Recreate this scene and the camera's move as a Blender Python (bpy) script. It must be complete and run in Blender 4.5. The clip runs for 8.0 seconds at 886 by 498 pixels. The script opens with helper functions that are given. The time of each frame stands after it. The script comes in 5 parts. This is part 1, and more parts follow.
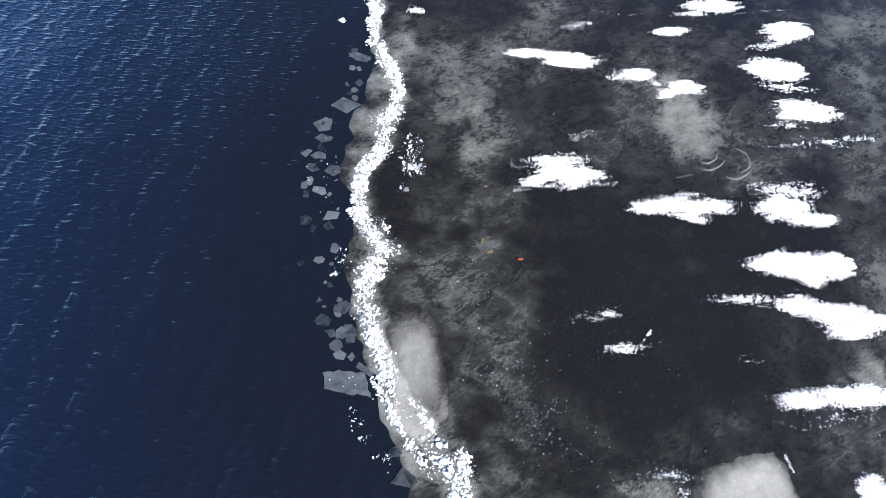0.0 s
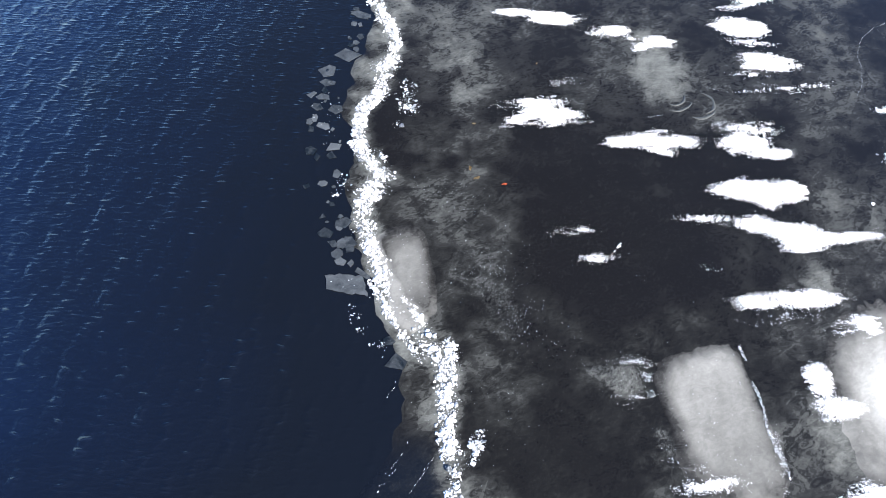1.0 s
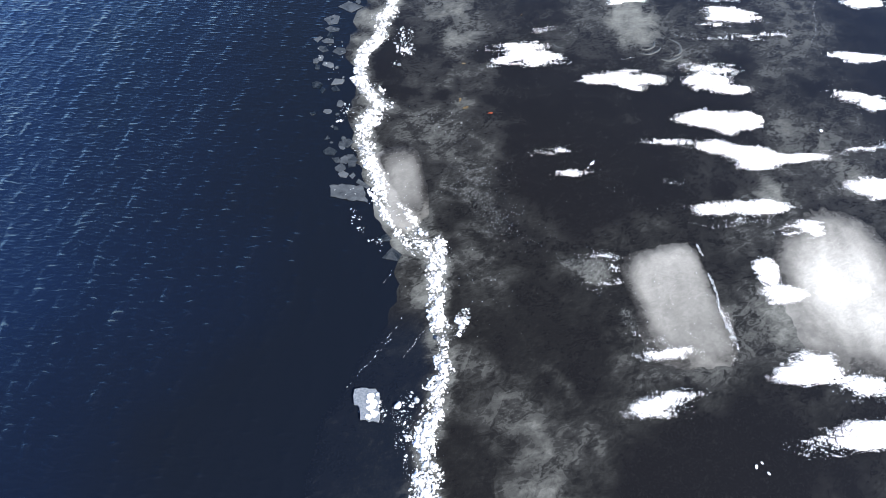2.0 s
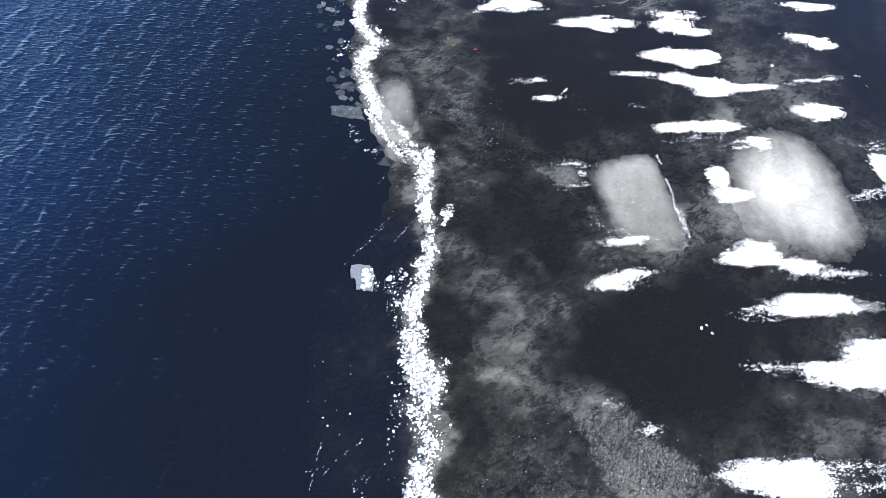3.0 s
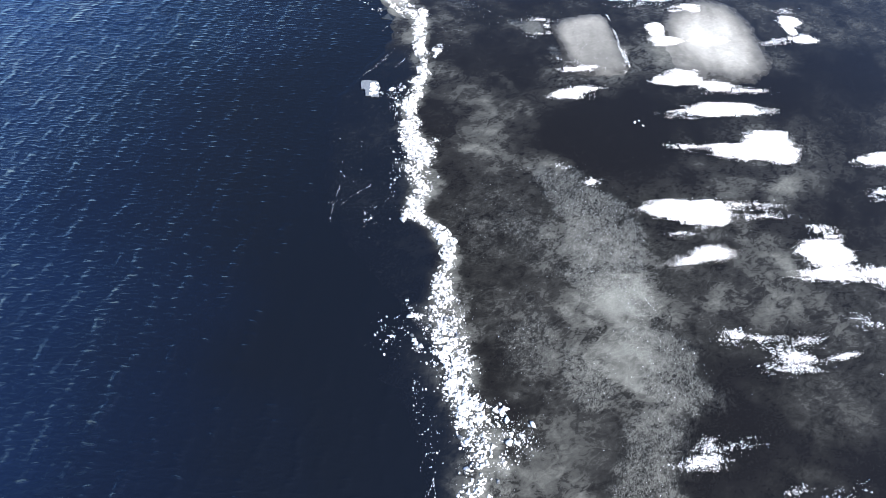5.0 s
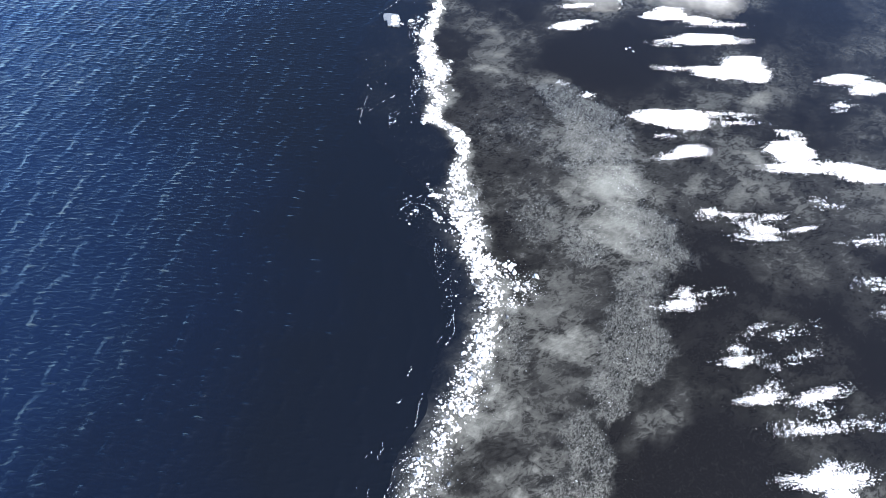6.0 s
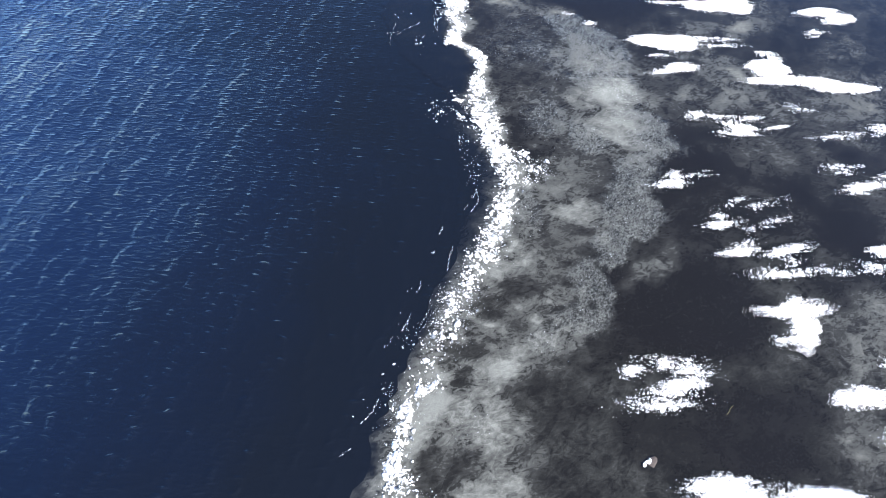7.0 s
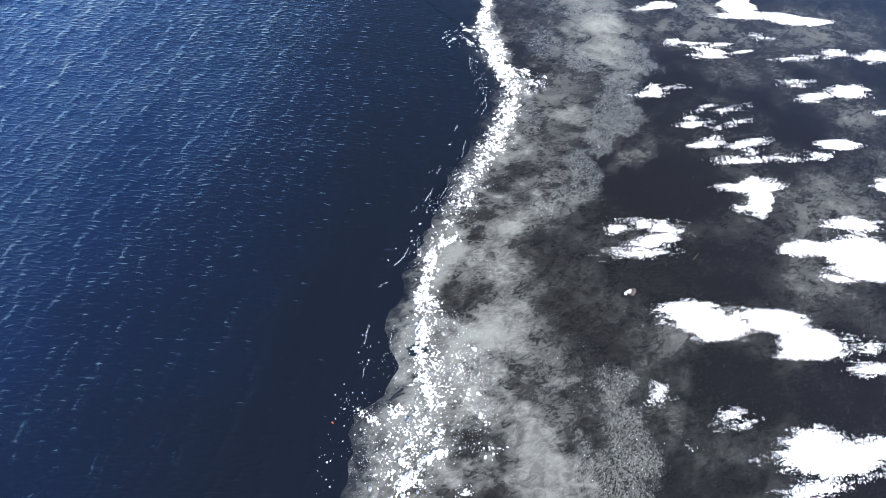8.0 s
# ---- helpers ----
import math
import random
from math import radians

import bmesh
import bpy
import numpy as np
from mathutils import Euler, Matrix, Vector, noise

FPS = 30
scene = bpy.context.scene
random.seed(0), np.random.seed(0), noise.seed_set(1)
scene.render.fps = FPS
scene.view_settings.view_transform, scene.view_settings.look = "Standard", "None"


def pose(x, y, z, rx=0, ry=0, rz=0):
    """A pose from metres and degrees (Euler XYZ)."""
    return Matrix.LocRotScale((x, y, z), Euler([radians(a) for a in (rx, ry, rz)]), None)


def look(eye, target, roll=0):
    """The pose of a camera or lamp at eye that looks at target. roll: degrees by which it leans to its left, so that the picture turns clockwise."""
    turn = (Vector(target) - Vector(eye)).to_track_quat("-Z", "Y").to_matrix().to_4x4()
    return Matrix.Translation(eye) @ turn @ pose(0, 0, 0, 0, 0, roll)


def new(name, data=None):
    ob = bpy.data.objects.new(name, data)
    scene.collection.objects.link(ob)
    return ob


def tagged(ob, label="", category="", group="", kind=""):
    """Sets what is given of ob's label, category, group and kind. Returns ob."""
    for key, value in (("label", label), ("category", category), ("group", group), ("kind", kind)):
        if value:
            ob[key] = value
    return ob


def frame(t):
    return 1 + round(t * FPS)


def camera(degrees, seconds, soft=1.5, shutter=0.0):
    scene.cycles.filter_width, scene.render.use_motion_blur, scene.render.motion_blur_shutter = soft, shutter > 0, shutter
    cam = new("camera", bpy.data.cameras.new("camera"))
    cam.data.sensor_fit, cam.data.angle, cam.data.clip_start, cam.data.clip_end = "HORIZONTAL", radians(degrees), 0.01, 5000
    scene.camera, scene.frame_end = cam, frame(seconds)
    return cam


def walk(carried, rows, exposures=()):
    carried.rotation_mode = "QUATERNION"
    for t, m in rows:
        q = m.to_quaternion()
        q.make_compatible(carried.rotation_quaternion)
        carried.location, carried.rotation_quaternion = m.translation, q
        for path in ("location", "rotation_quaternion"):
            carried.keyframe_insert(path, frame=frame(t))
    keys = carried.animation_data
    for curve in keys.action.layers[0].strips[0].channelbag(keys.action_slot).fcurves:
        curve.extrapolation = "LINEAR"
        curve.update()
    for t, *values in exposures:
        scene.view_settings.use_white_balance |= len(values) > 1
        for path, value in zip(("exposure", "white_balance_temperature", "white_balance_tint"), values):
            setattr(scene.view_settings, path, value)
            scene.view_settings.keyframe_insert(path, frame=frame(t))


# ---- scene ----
# ---- camera ----
cam = camera(72.0, 8.0, 0.9)
ROWS = [
    (0.0, 0.000, 0.000, 8.000, 0.01, -60.91, 2.96),
    (0.5, 0.122, -0.857, 8.059, 0.32, -60.10, 2.77),
    (1.0, 0.264, -1.759, 8.102, 0.61, -59.38, 2.63),
    (1.5, 0.383, -2.733, 8.150, 0.76, -58.68, 2.54),
    (3.0, 0.861, -6.008, 8.188, 0.98, -56.59, 2.60),
    (3.5, 1.043, -7.112, 8.153, 0.99, -56.07, 2.59),
    (4.0, 1.210, -8.258, 8.128, 0.92, -55.59, 2.58),
    (4.5, 1.301, -9.460, 8.087, 0.92, -55.19, 2.63),
    (6.0, 1.144, -13.195, 8.182, 0.95, -54.62, 2.89),
    (6.5, 0.988, -14.510, 8.197, 0.89, -54.43, 2.94),
    (7.0, 0.826, -15.874, 8.212, 0.77, -54.24, 2.96),
    (7.5, 0.706, -17.299, 8.311, 0.59, -54.07, 2.93),
    (8.0, 0.631, -18.786, 8.455, 0.47, -53.80, 2.89),
]
walk(cam, [(t, pose(x, y, z, 0, 0, yaw) @ pose(0, 0, 0, 90 + pitch) @ pose(0, 0, 0, 0, 0, roll))
           for t, x, y, z, yaw, pitch, roll in ROWS],
     exposures=[(0.0, 1.60), (3.0, 1.57), (4.5, 1.53), (6.0, 1.78), (7.0, 1.90), (8.0, 1.82)])

# ---- world, sun, exposure ----
SUN_AZ, SUN_EL = 128.0, 34.0        # degrees from +y towards +x, and above the horizon
world = bpy.data.worlds.new("clear_winter_sky")
scene.world = world
world.use_nodes = True
sky = world.node_tree.nodes.new("ShaderNodeTexSky")
sky.sky_type, sky.sun_disc = "NISHITA", False
sky.sun_elevation, sky.sun_rotation = radians(SUN_EL), radians(SUN_AZ)
sky.air_density, sky.dust_density, sky.ozone_density = 0.6, 0.4, 8.0
back = world.node_tree.nodes["Background"]
back.inputs["Strength"].default_value = 0.15
world.node_tree.links.new(sky.outputs["Color"], back.inputs["Color"])
sun = new("sun", bpy.data.lights.new("sun", "SUN"))
sun.data.energy, sun.data.angle, sun.data.color = 5.0, radians(0.53), (1.0, 0.94, 0.84)
to_sun = Vector((math.sin(radians(SUN_AZ)) * math.cos(radians(SUN_EL)),
                 math.cos(radians(SUN_AZ)) * math.cos(radians(SUN_EL)), math.sin(radians(SUN_EL))))
sun.matrix_world = look(to_sun * 60, (0, 0, 0))


# ---- noise and mesh helpers ----
def vnoise(x, y, seed):
    """Smooth value noise in -1..1 on arrays, one cell a unit."""
    table = np.random.RandomState(seed).rand(256, 256).astype(np.float32)
    xi, yi = np.floor(x).astype(int), np.floor(y).astype(int)
    fx, fy = x - xi, y - yi
    fx, fy = fx * fx * (3 - 2 * fx), fy * fy * (3 - 2 * fy)
    a, b = table[xi & 255, yi & 255], table[(xi + 1) & 255, yi & 255]
    c, d = table[xi & 255, (yi + 1) & 255], table[(xi + 1) & 255, (yi + 1) & 255]
    return 2 * ((a * (1 - fx) + b * fx) * (1 - fy) + (c * (1 - fx) + d * fx) * fy) - 1


def fbm(x, y, seed, octaves=4, gain=0.55):
    total, norm, amp = 0.0, 0.0, 1.0
    for k in range(octaves):
        total = total + amp * vnoise(x * 2 ** k + 17.3 * k, y * 2 ** k - 9.1 * k, seed + k)
        norm, amp = norm + amp, amp * gain
    return total / norm


def chips(x, y, cell, seed):
    """A bed of angular chips: how far inside its chip a point lies (0 in the joints), the chip's shade, and its tilted top."""
    rng = np.random.RandomState(seed)
    jx, jy, tone, tx, ty = rng.rand(5, 128, 128)
    xi, yi = np.floor(x / cell).astype(int), np.floor(y / cell).astype(int)
    first, second = np.full(x.shape, 9.0), np.full(x.shape, 9.0)
    shade, tilt = np.zeros(x.shape), np.zeros(x.shape)
    for dx in (-1, 0, 1):
        for dy in (-1, 0, 1):
            i, j = (xi + dx) & 127, (yi + dy) & 127
            px, py = x / cell - (xi + dx + jx[i, j]), y / cell - (yi + dy + jy[i, j])
            d = np.sqrt(px * px + py * py)
            near = d < first
            second = np.where(near, first, np.minimum(second, d))
            shade = np.where(near, tone[i, j], shade)
            tilt = np.where(near, px * (tx[i, j] - 0.5) + py * (ty[i, j] - 0.5), tilt)
            first = np.where(near, d, first)
    return second - first, shade, tilt


def smooth(a, b, v):
    u = np.clip((v - a) / (b - a), 0, 1)
    return u * u * (3 - 2 * u)


def radius(x, y, blob):
    """Elliptic radius of points about a blob (x, y, half length, half width, degrees, ...)."""
    cx, cy, hl, hw, ang = blob[:5]
    c, s = math.cos(radians(ang)), math.sin(radians(ang))
    u, v = (x - cx) * c + (y - cy) * s, (y - cy) * c - (x - cx) * s
    return np.sqrt((u / hl) ** 2 + (v / hw) ** 2)


def mesh_from(name, verts, faces, material, smooth_shade=True, **attributes):
    me = bpy.data.meshes.new(name)
    verts, faces = np.asarray(verts, np.float32), np.asarray(faces, np.int32)
    k = faces.shape[1]
    me.vertices.add(len(verts))
    me.vertices.foreach_set("co", verts.ravel())
    me.loops.add(faces.size)
    me.loops.foreach_set("vertex_index", faces.ravel())
    me.polygons.add(len(faces))
    me.polygons.foreach_set("loop_start", np.arange(0, faces.size, k, dtype=np.int32))
    me.polygons.foreach_set("use_smooth", np.full(len(faces), smooth_shade))
    for key, values in attributes.items():
        me.attributes.new(key, "FLOAT", "POINT").data.foreach_set("value", np.asarray(values, np.float32).ravel())
    me.update()
    me.validate()
    me.materials.append(material)
    return me


def grid_faces(rows, cols):
    i = np.arange(rows * cols).reshape(rows, cols)
    return np.stack([i[:-1, :-1], i[:-1, 1:], i[1:, 1:], i[1:, :-1]], -1).reshape(-1, 4)


def relief(name, x, y, field, z, material, **attributes):
    """The cells of a height grid in which field rises above nought."""
    faces = grid_faces(*x.shape)
    keep = (field.ravel()[faces] > 0).any(1)
    faces = faces[keep]
    used, index = np.unique(faces, return_inverse=True)
    verts = np.stack([x.ravel(), y.ravel(), z.ravel()], 1)[used]
    return mesh_from(name, verts, index.reshape(-1, 4), material, **{k: v.ravel()[used] for k, v in attributes.items()})


def part(name, mesh, parent, label=""):
    ob = new(name, mesh)
    ob.parent = parent
    return tagged(ob, label)


# ---- materials ----
def material(name):
    m = bpy.data.materials.new(name)
    m.use_nodes = True
    return m, m.node_tree.nodes, m.node_tree.links, m.node_tree.nodes["Principled BSDF"]


def tex_noise(nodes, links, coords, scale, detail=4.0, rough=0.55, distortion=0.0):
    n = nodes.new("ShaderNodeTexNoise")
    n.inputs["Scale"].default_value, n.inputs["Detail"].default_value = scale, detail
    n.inputs["Roughness"].default_value, n.inputs["Distortion"].default_value = rough, distortion
    links.new(coords, n.inputs["Vector"])
    return n.outputs["Fac"]


def calc(nodes, links, op, a, b=None, clamp=False):
    n = nodes.new("ShaderNodeMath")
    n.operation, n.use_clamp = op, clamp
    for k, v in enumerate((a, b)):
        if v is None:
            continue
        if isinstance(v, (int, float)):
            n.inputs[k].default_value = v
        else:
            links.new(v, n.inputs[k])
    return n.outputs[0]


def remap(nodes, links, v, a, b, c, d):
    n = nodes.new("ShaderNodeMapRange")
    n.inputs[1].default_value, n.inputs[2].default_value = a, b
    n.inputs[3].default_value, n.inputs[4].default_value = c, d
    links.new(v, n.inputs[0])
    return n.outputs[0]


def blend(nodes, links, fac, a, b):
    n = nodes.new("ShaderNodeMix")
    n.data_type = "RGBA"
    links.new(fac, n.inputs["Factor"])
    for key, v in ((6, a), (7, b)):
        if isinstance(v, tuple):
            n.inputs[key].default_value = (*v, 1)
        else:
            links.new(v, n.inputs[key])
    return n.outputs[2]


def place(nodes, links, scale=(1, 1, 1), turn=0.0):
    geo = nodes.new("ShaderNodeNewGeometry")
    mp = nodes.new("ShaderNodeMapping")
    mp.vector_type = "TEXTURE"          # turned first, then scaled: scale is the frequency along the turned axes
    mp.inputs["Scale"].default_value, mp.inputs["Rotation"].default_value = [1 / c for c in scale], (0, 0, radians(turn))
    links.new(geo.outputs["Position"], mp.inputs["Vector"])
    return mp.outputs[0]


def bump(nodes, links, height, strength, distance, shader):
    b = nodes.new("ShaderNodeBump")
    b.inputs["Distance"].default_value = distance
    if isinstance(strength, (int, float)):
        b.inputs["Strength"].default_value = strength
    else:
        links.new(strength, b.inputs["Strength"])
    links.new(height, b.inputs["Height"])
    links.new(b.outputs[0], shader.inputs["Normal"])


def attribute(nodes, name):
    a = nodes.new("ShaderNodeAttribute")
    a.attribute_name = name
    return a.outputs["Fac"]


def facets(nodes, links, freq, turn, warp):
    """Angular overlapping flakes of one random tone each, longer along the turned x axis."""
    bend = nodes.new("ShaderNodeTexNoise")
    bend.inputs["Scale"].default_value, bend.inputs["Detail"].default_value = 1.7, 1.0
    links.new(place(nodes, links), bend.inputs["Vector"])
    shift = nodes.new("ShaderNodeVectorMath")
    shift.operation = "MULTIPLY_ADD"
    shift.inputs[1].default_value = (warp, warp, 0)
    links.new(bend.outputs["Color"], shift.inputs[0])
    links.new(place(nodes, links, freq, turn), shift.inputs[2])
    cells = nodes.new("ShaderNodeTexVoronoi")
    cells.inputs["Scale"].default_value = 1.0
    links.new(shift.outputs[0], cells.inputs["Vector"])
    split = nodes.new("ShaderNodeSeparateColor")
    links.new(cells.outputs["Color"], split.inputs[0])
    return split.outputs[0]


def make_ice(name, milk_tone=(0.193, 0.200, 0.181), even_from=0.30, even_to=0.62, coarse=0.13, flaky=1.0):
    """Clear black ice over deep water, with milky clouds and granular frost where the mesh carries them."""
    m, n, l, p = material(name)
    pos = place(n, l)
    milk, frost, young = attribute(n, "milk"), attribute(n, "frost"), attribute(n, "young")
    soft = tex_noise(n, l, pos, 2.2, 6, 0.62, 1.2)
    wisps = tex_noise(n, l, place(n, l, (1.0, 1.9, 1), 24), 5.0, 6, 0.60, 1.8)
    fine = tex_noise(n, l, pos, 34, 3, 0.6)
    threads = tex_noise(n, l, place(n, l, (1.0, 2.3, 1), 78), 10, 8, 0.74, 0.8)
    shape = calc(n, l, "ADD", remap(n, l, soft, 0.34, 0.66, 0.36, 1.20), remap(n, l, wisps, 0.35, 0.65, -0.42, 0.60))
    # crystals frozen in at many angles
    for freq, turn, warp, amount in (((1.9, 4.6, 1), 62, 1.6, 0.32), ((3.2, 7.5, 1), -38, 1.8, 0.20), ((4.5, 9.5, 1), 12, 2.2, 0.12), ((9.0, 17.0, 1), 74, 2.4, 0.05)):
        shape = calc(n, l, "ADD", shape, remap(n, l, facets(n, l, freq, turn, warp), 0, 1, -amount * flaky, amount * flaky))
    shape = calc(n, l, "ADD", shape, remap(n, l, threads, 0.33, 0.67, -0.14, 0.14))
    shape = calc(n, l, "MAXIMUM", shape, 0.16)
    # the densest milk is even, thin milk is broken up
    thick = remap(n, l, milk, even_from, even_to, 0.0, 0.8)
    even = n.new("ShaderNodeMix")
    l.new(thick, even.inputs["Factor"])
    l.new(shape, even.inputs[2])
    even.inputs[3].default_value = 1.0
    grit = tex_noise(n, l, pos, 48, 4, 0.7)
    cloudy = calc(n, l, "MULTIPLY", calc(n, l, "MULTIPLY", milk, even.outputs[0], True), remap(n, l, grit, 0.34, 0.66, 1 - coarse, 1 + coarse), True)
    # frost lies in a crisp, torn crust, worked into small curls by the wind
    tear = calc(n, l, "ADD", remap(n, l, wisps, 0.3, 0.7, -0.26, 0.26), remap(n, l, facets(n, l, (7.0, 13.0, 1), 40, 2.0), 0, 1, -0.07, 0.07))
    tear = calc(n, l, "ADD", tear, remap(n, l, threads, 0.33, 0.67, -0.22, 0.22))
    crust = remap(n, l, calc(n, l, "ADD", frost, calc(n, l, "MULTIPLY", tear, 1.0)), 0.10, 0.78, 0.0, 1.0)
    crust = calc(n, l, "MULTIPLY", crust, remap(n, l, frost, 0.02, 0.45, 0.2, 1.0))
    grain = tex_noise(n, l, place(n, l, (1.0, 0.62, 1), -18), 42, 4, 0.72, 1.6)
    curls = tex_noise(n, l, place(n, l, (1.0, 0.55, 1), -28), 15, 5, 0.7, 2.2)
    grains = calc(n, l, "ADD", remap(n, l, grain, 0.42, 0.64, 0.0, 0.28), remap(n, l, curls, 0.36, 0.66, -0.10, 0.14))
    gritty = calc(n, l, "MULTIPLY", calc(n, l, "MULTIPLY", crust, remap(n, l, soft, 0.32, 0.68, 0.55, 1.15)), grains, True)
    col = blend(n, l, cloudy, blend(n, l, young, (0.0063, 0.0057, 0.0049), (0.0040, 0.0054, 0.0086)), milk_tone)
    col = blend(n, l, gritty, col, (0.36, 0.372, 0.335))
    # fine dust and scratches on the clear parts
    dust = remap(n, l, fine, 0.55, 0.85, 0.0, 0.012)
    col = blend(n, l, dust, col, (0.5, 0.5, 0.5))
    l.new(col, p.inputs["Base Color"])
    l.new(remap(n, l, calc(n, l, "ADD", cloudy, gritty), 0, 0.35, 0.12, 0.55), p.inputs["Roughness"])
    p.inputs["IOR"].default_value = 1.31
    h = calc(n, l, "ADD", calc(n, l, "MULTIPLY", fine, 0.25), calc(n, l, "MULTIPLY", calc(n, l, "MULTIPLY", grain, crust), 3.5))
    bump(n, l, calc(n, l, "ADD", h, calc(n, l, "MULTIPLY", soft, 0.8)), 0.5, 0.006, p)
    return m


def make_snow(name, tone, tint=(0.86, 0.88, 0.90)):
    m, n, l, p = material(name)
    pos = place(n, l)
    a, b = tex_noise(n, l, pos, 9, 5), tex_noise(n, l, pos, 110, 3)
    low = tuple(c * tone for c in tint)
    l.new(blend(n, l, remap(n, l, a, 0.35, 0.65, 0, 1), low, tint), p.inputs["Base Color"])
    p.inputs["Roughness"].default_value = 0.85
    bump(n, l, calc(n, l, "ADD", a, calc(n, l, "MULTIPLY", b, 0.5)), 0.6, 0.01, p)
    return m


def make_slush(name):
    """Refrozen crushed ice: white lumps in greyer, wetter slush."""
    m, n, l, p = material(name)
    pos = place(n, l)
    shade, grain = attribute(n, "shade"), tex_noise(n, l, pos, 55, 4, 0.65)
    amount = calc(n, l, "ADD", remap(n, l, shade, 0.05, 0.80, 0.0, 0.95), remap(n, l, grain, 0.3, 0.7, -0.22, 0.22), True)
    l.new(blend(n, l, amount, (0.060, 0.067, 0.068), (0.84, 0.86, 0.88)), p.inputs["Base Color"])
    p.inputs["Roughness"].default_value, p.inputs["IOR"].default_value = 0.6, 1.31
    bump(n, l, grain, 0.6, 0.01, p)
    return m


def make_chunk_ice(name, low, high):
    m, n, l, p = material(name)
    geo, info = n.new("ShaderNodeNewGeometry"), n.new("ShaderNodeObjectInfo")
    pick = calc(n, l, "FRACT", calc(n, l, "ADD", geo.outputs["Random Per Island"], info.outputs["Random"]))
    pos = place(n, l)
    grain = tex_noise(n, l, pos, 40, 4)
    pick = calc(n, l, "ADD", calc(n, l, "POWER", pick, 1.35), remap(n, l, grain, 0.3, 0.7, -0.25, 0.25), True)
    l.new(blend(n, l, pick, low, high), p.inputs["Base Color"])
    p.inputs["Roughness"].default_value = 0.42
    p.inputs["IOR"].default_value = 1.31
    bump(n, l, grain, 0.5, 0.008, p)
    return m


def make_plate_ice(name):
    """Thin grey ice, half clear."""
    m, n, l, p = material(name)
    pos, info = place(n, l), n.new("ShaderNodeObjectInfo")
    cloud_ = tex_noise(n, l, pos, 6, 6, 0.65, 0.8)
    fleck = tex_noise(n, l, pos, 45, 3)
    amount = calc(n, l, "ADD", remap(n, l, cloud_, 0.3, 0.7, 0.10, 0.40), remap(n, l, info.outputs["Random"], 0, 1, -0.26, 0.16), True)
    amount = calc(n, l, "ADD", amount, remap(n, l, fleck, 0.62, 0.8, 0, 0.3), True)
    l.new(blend(n, l, amount, (0.006, 0.009, 0.012), (0.165, 0.18, 0.19)), p.inputs["Base Color"])
    p.inputs["Roughness"].default_value, p.inputs["IOR"].default_value = 0.25, 1.31
    bump(n, l, fleck, 0.3, 0.006, p)
    return m


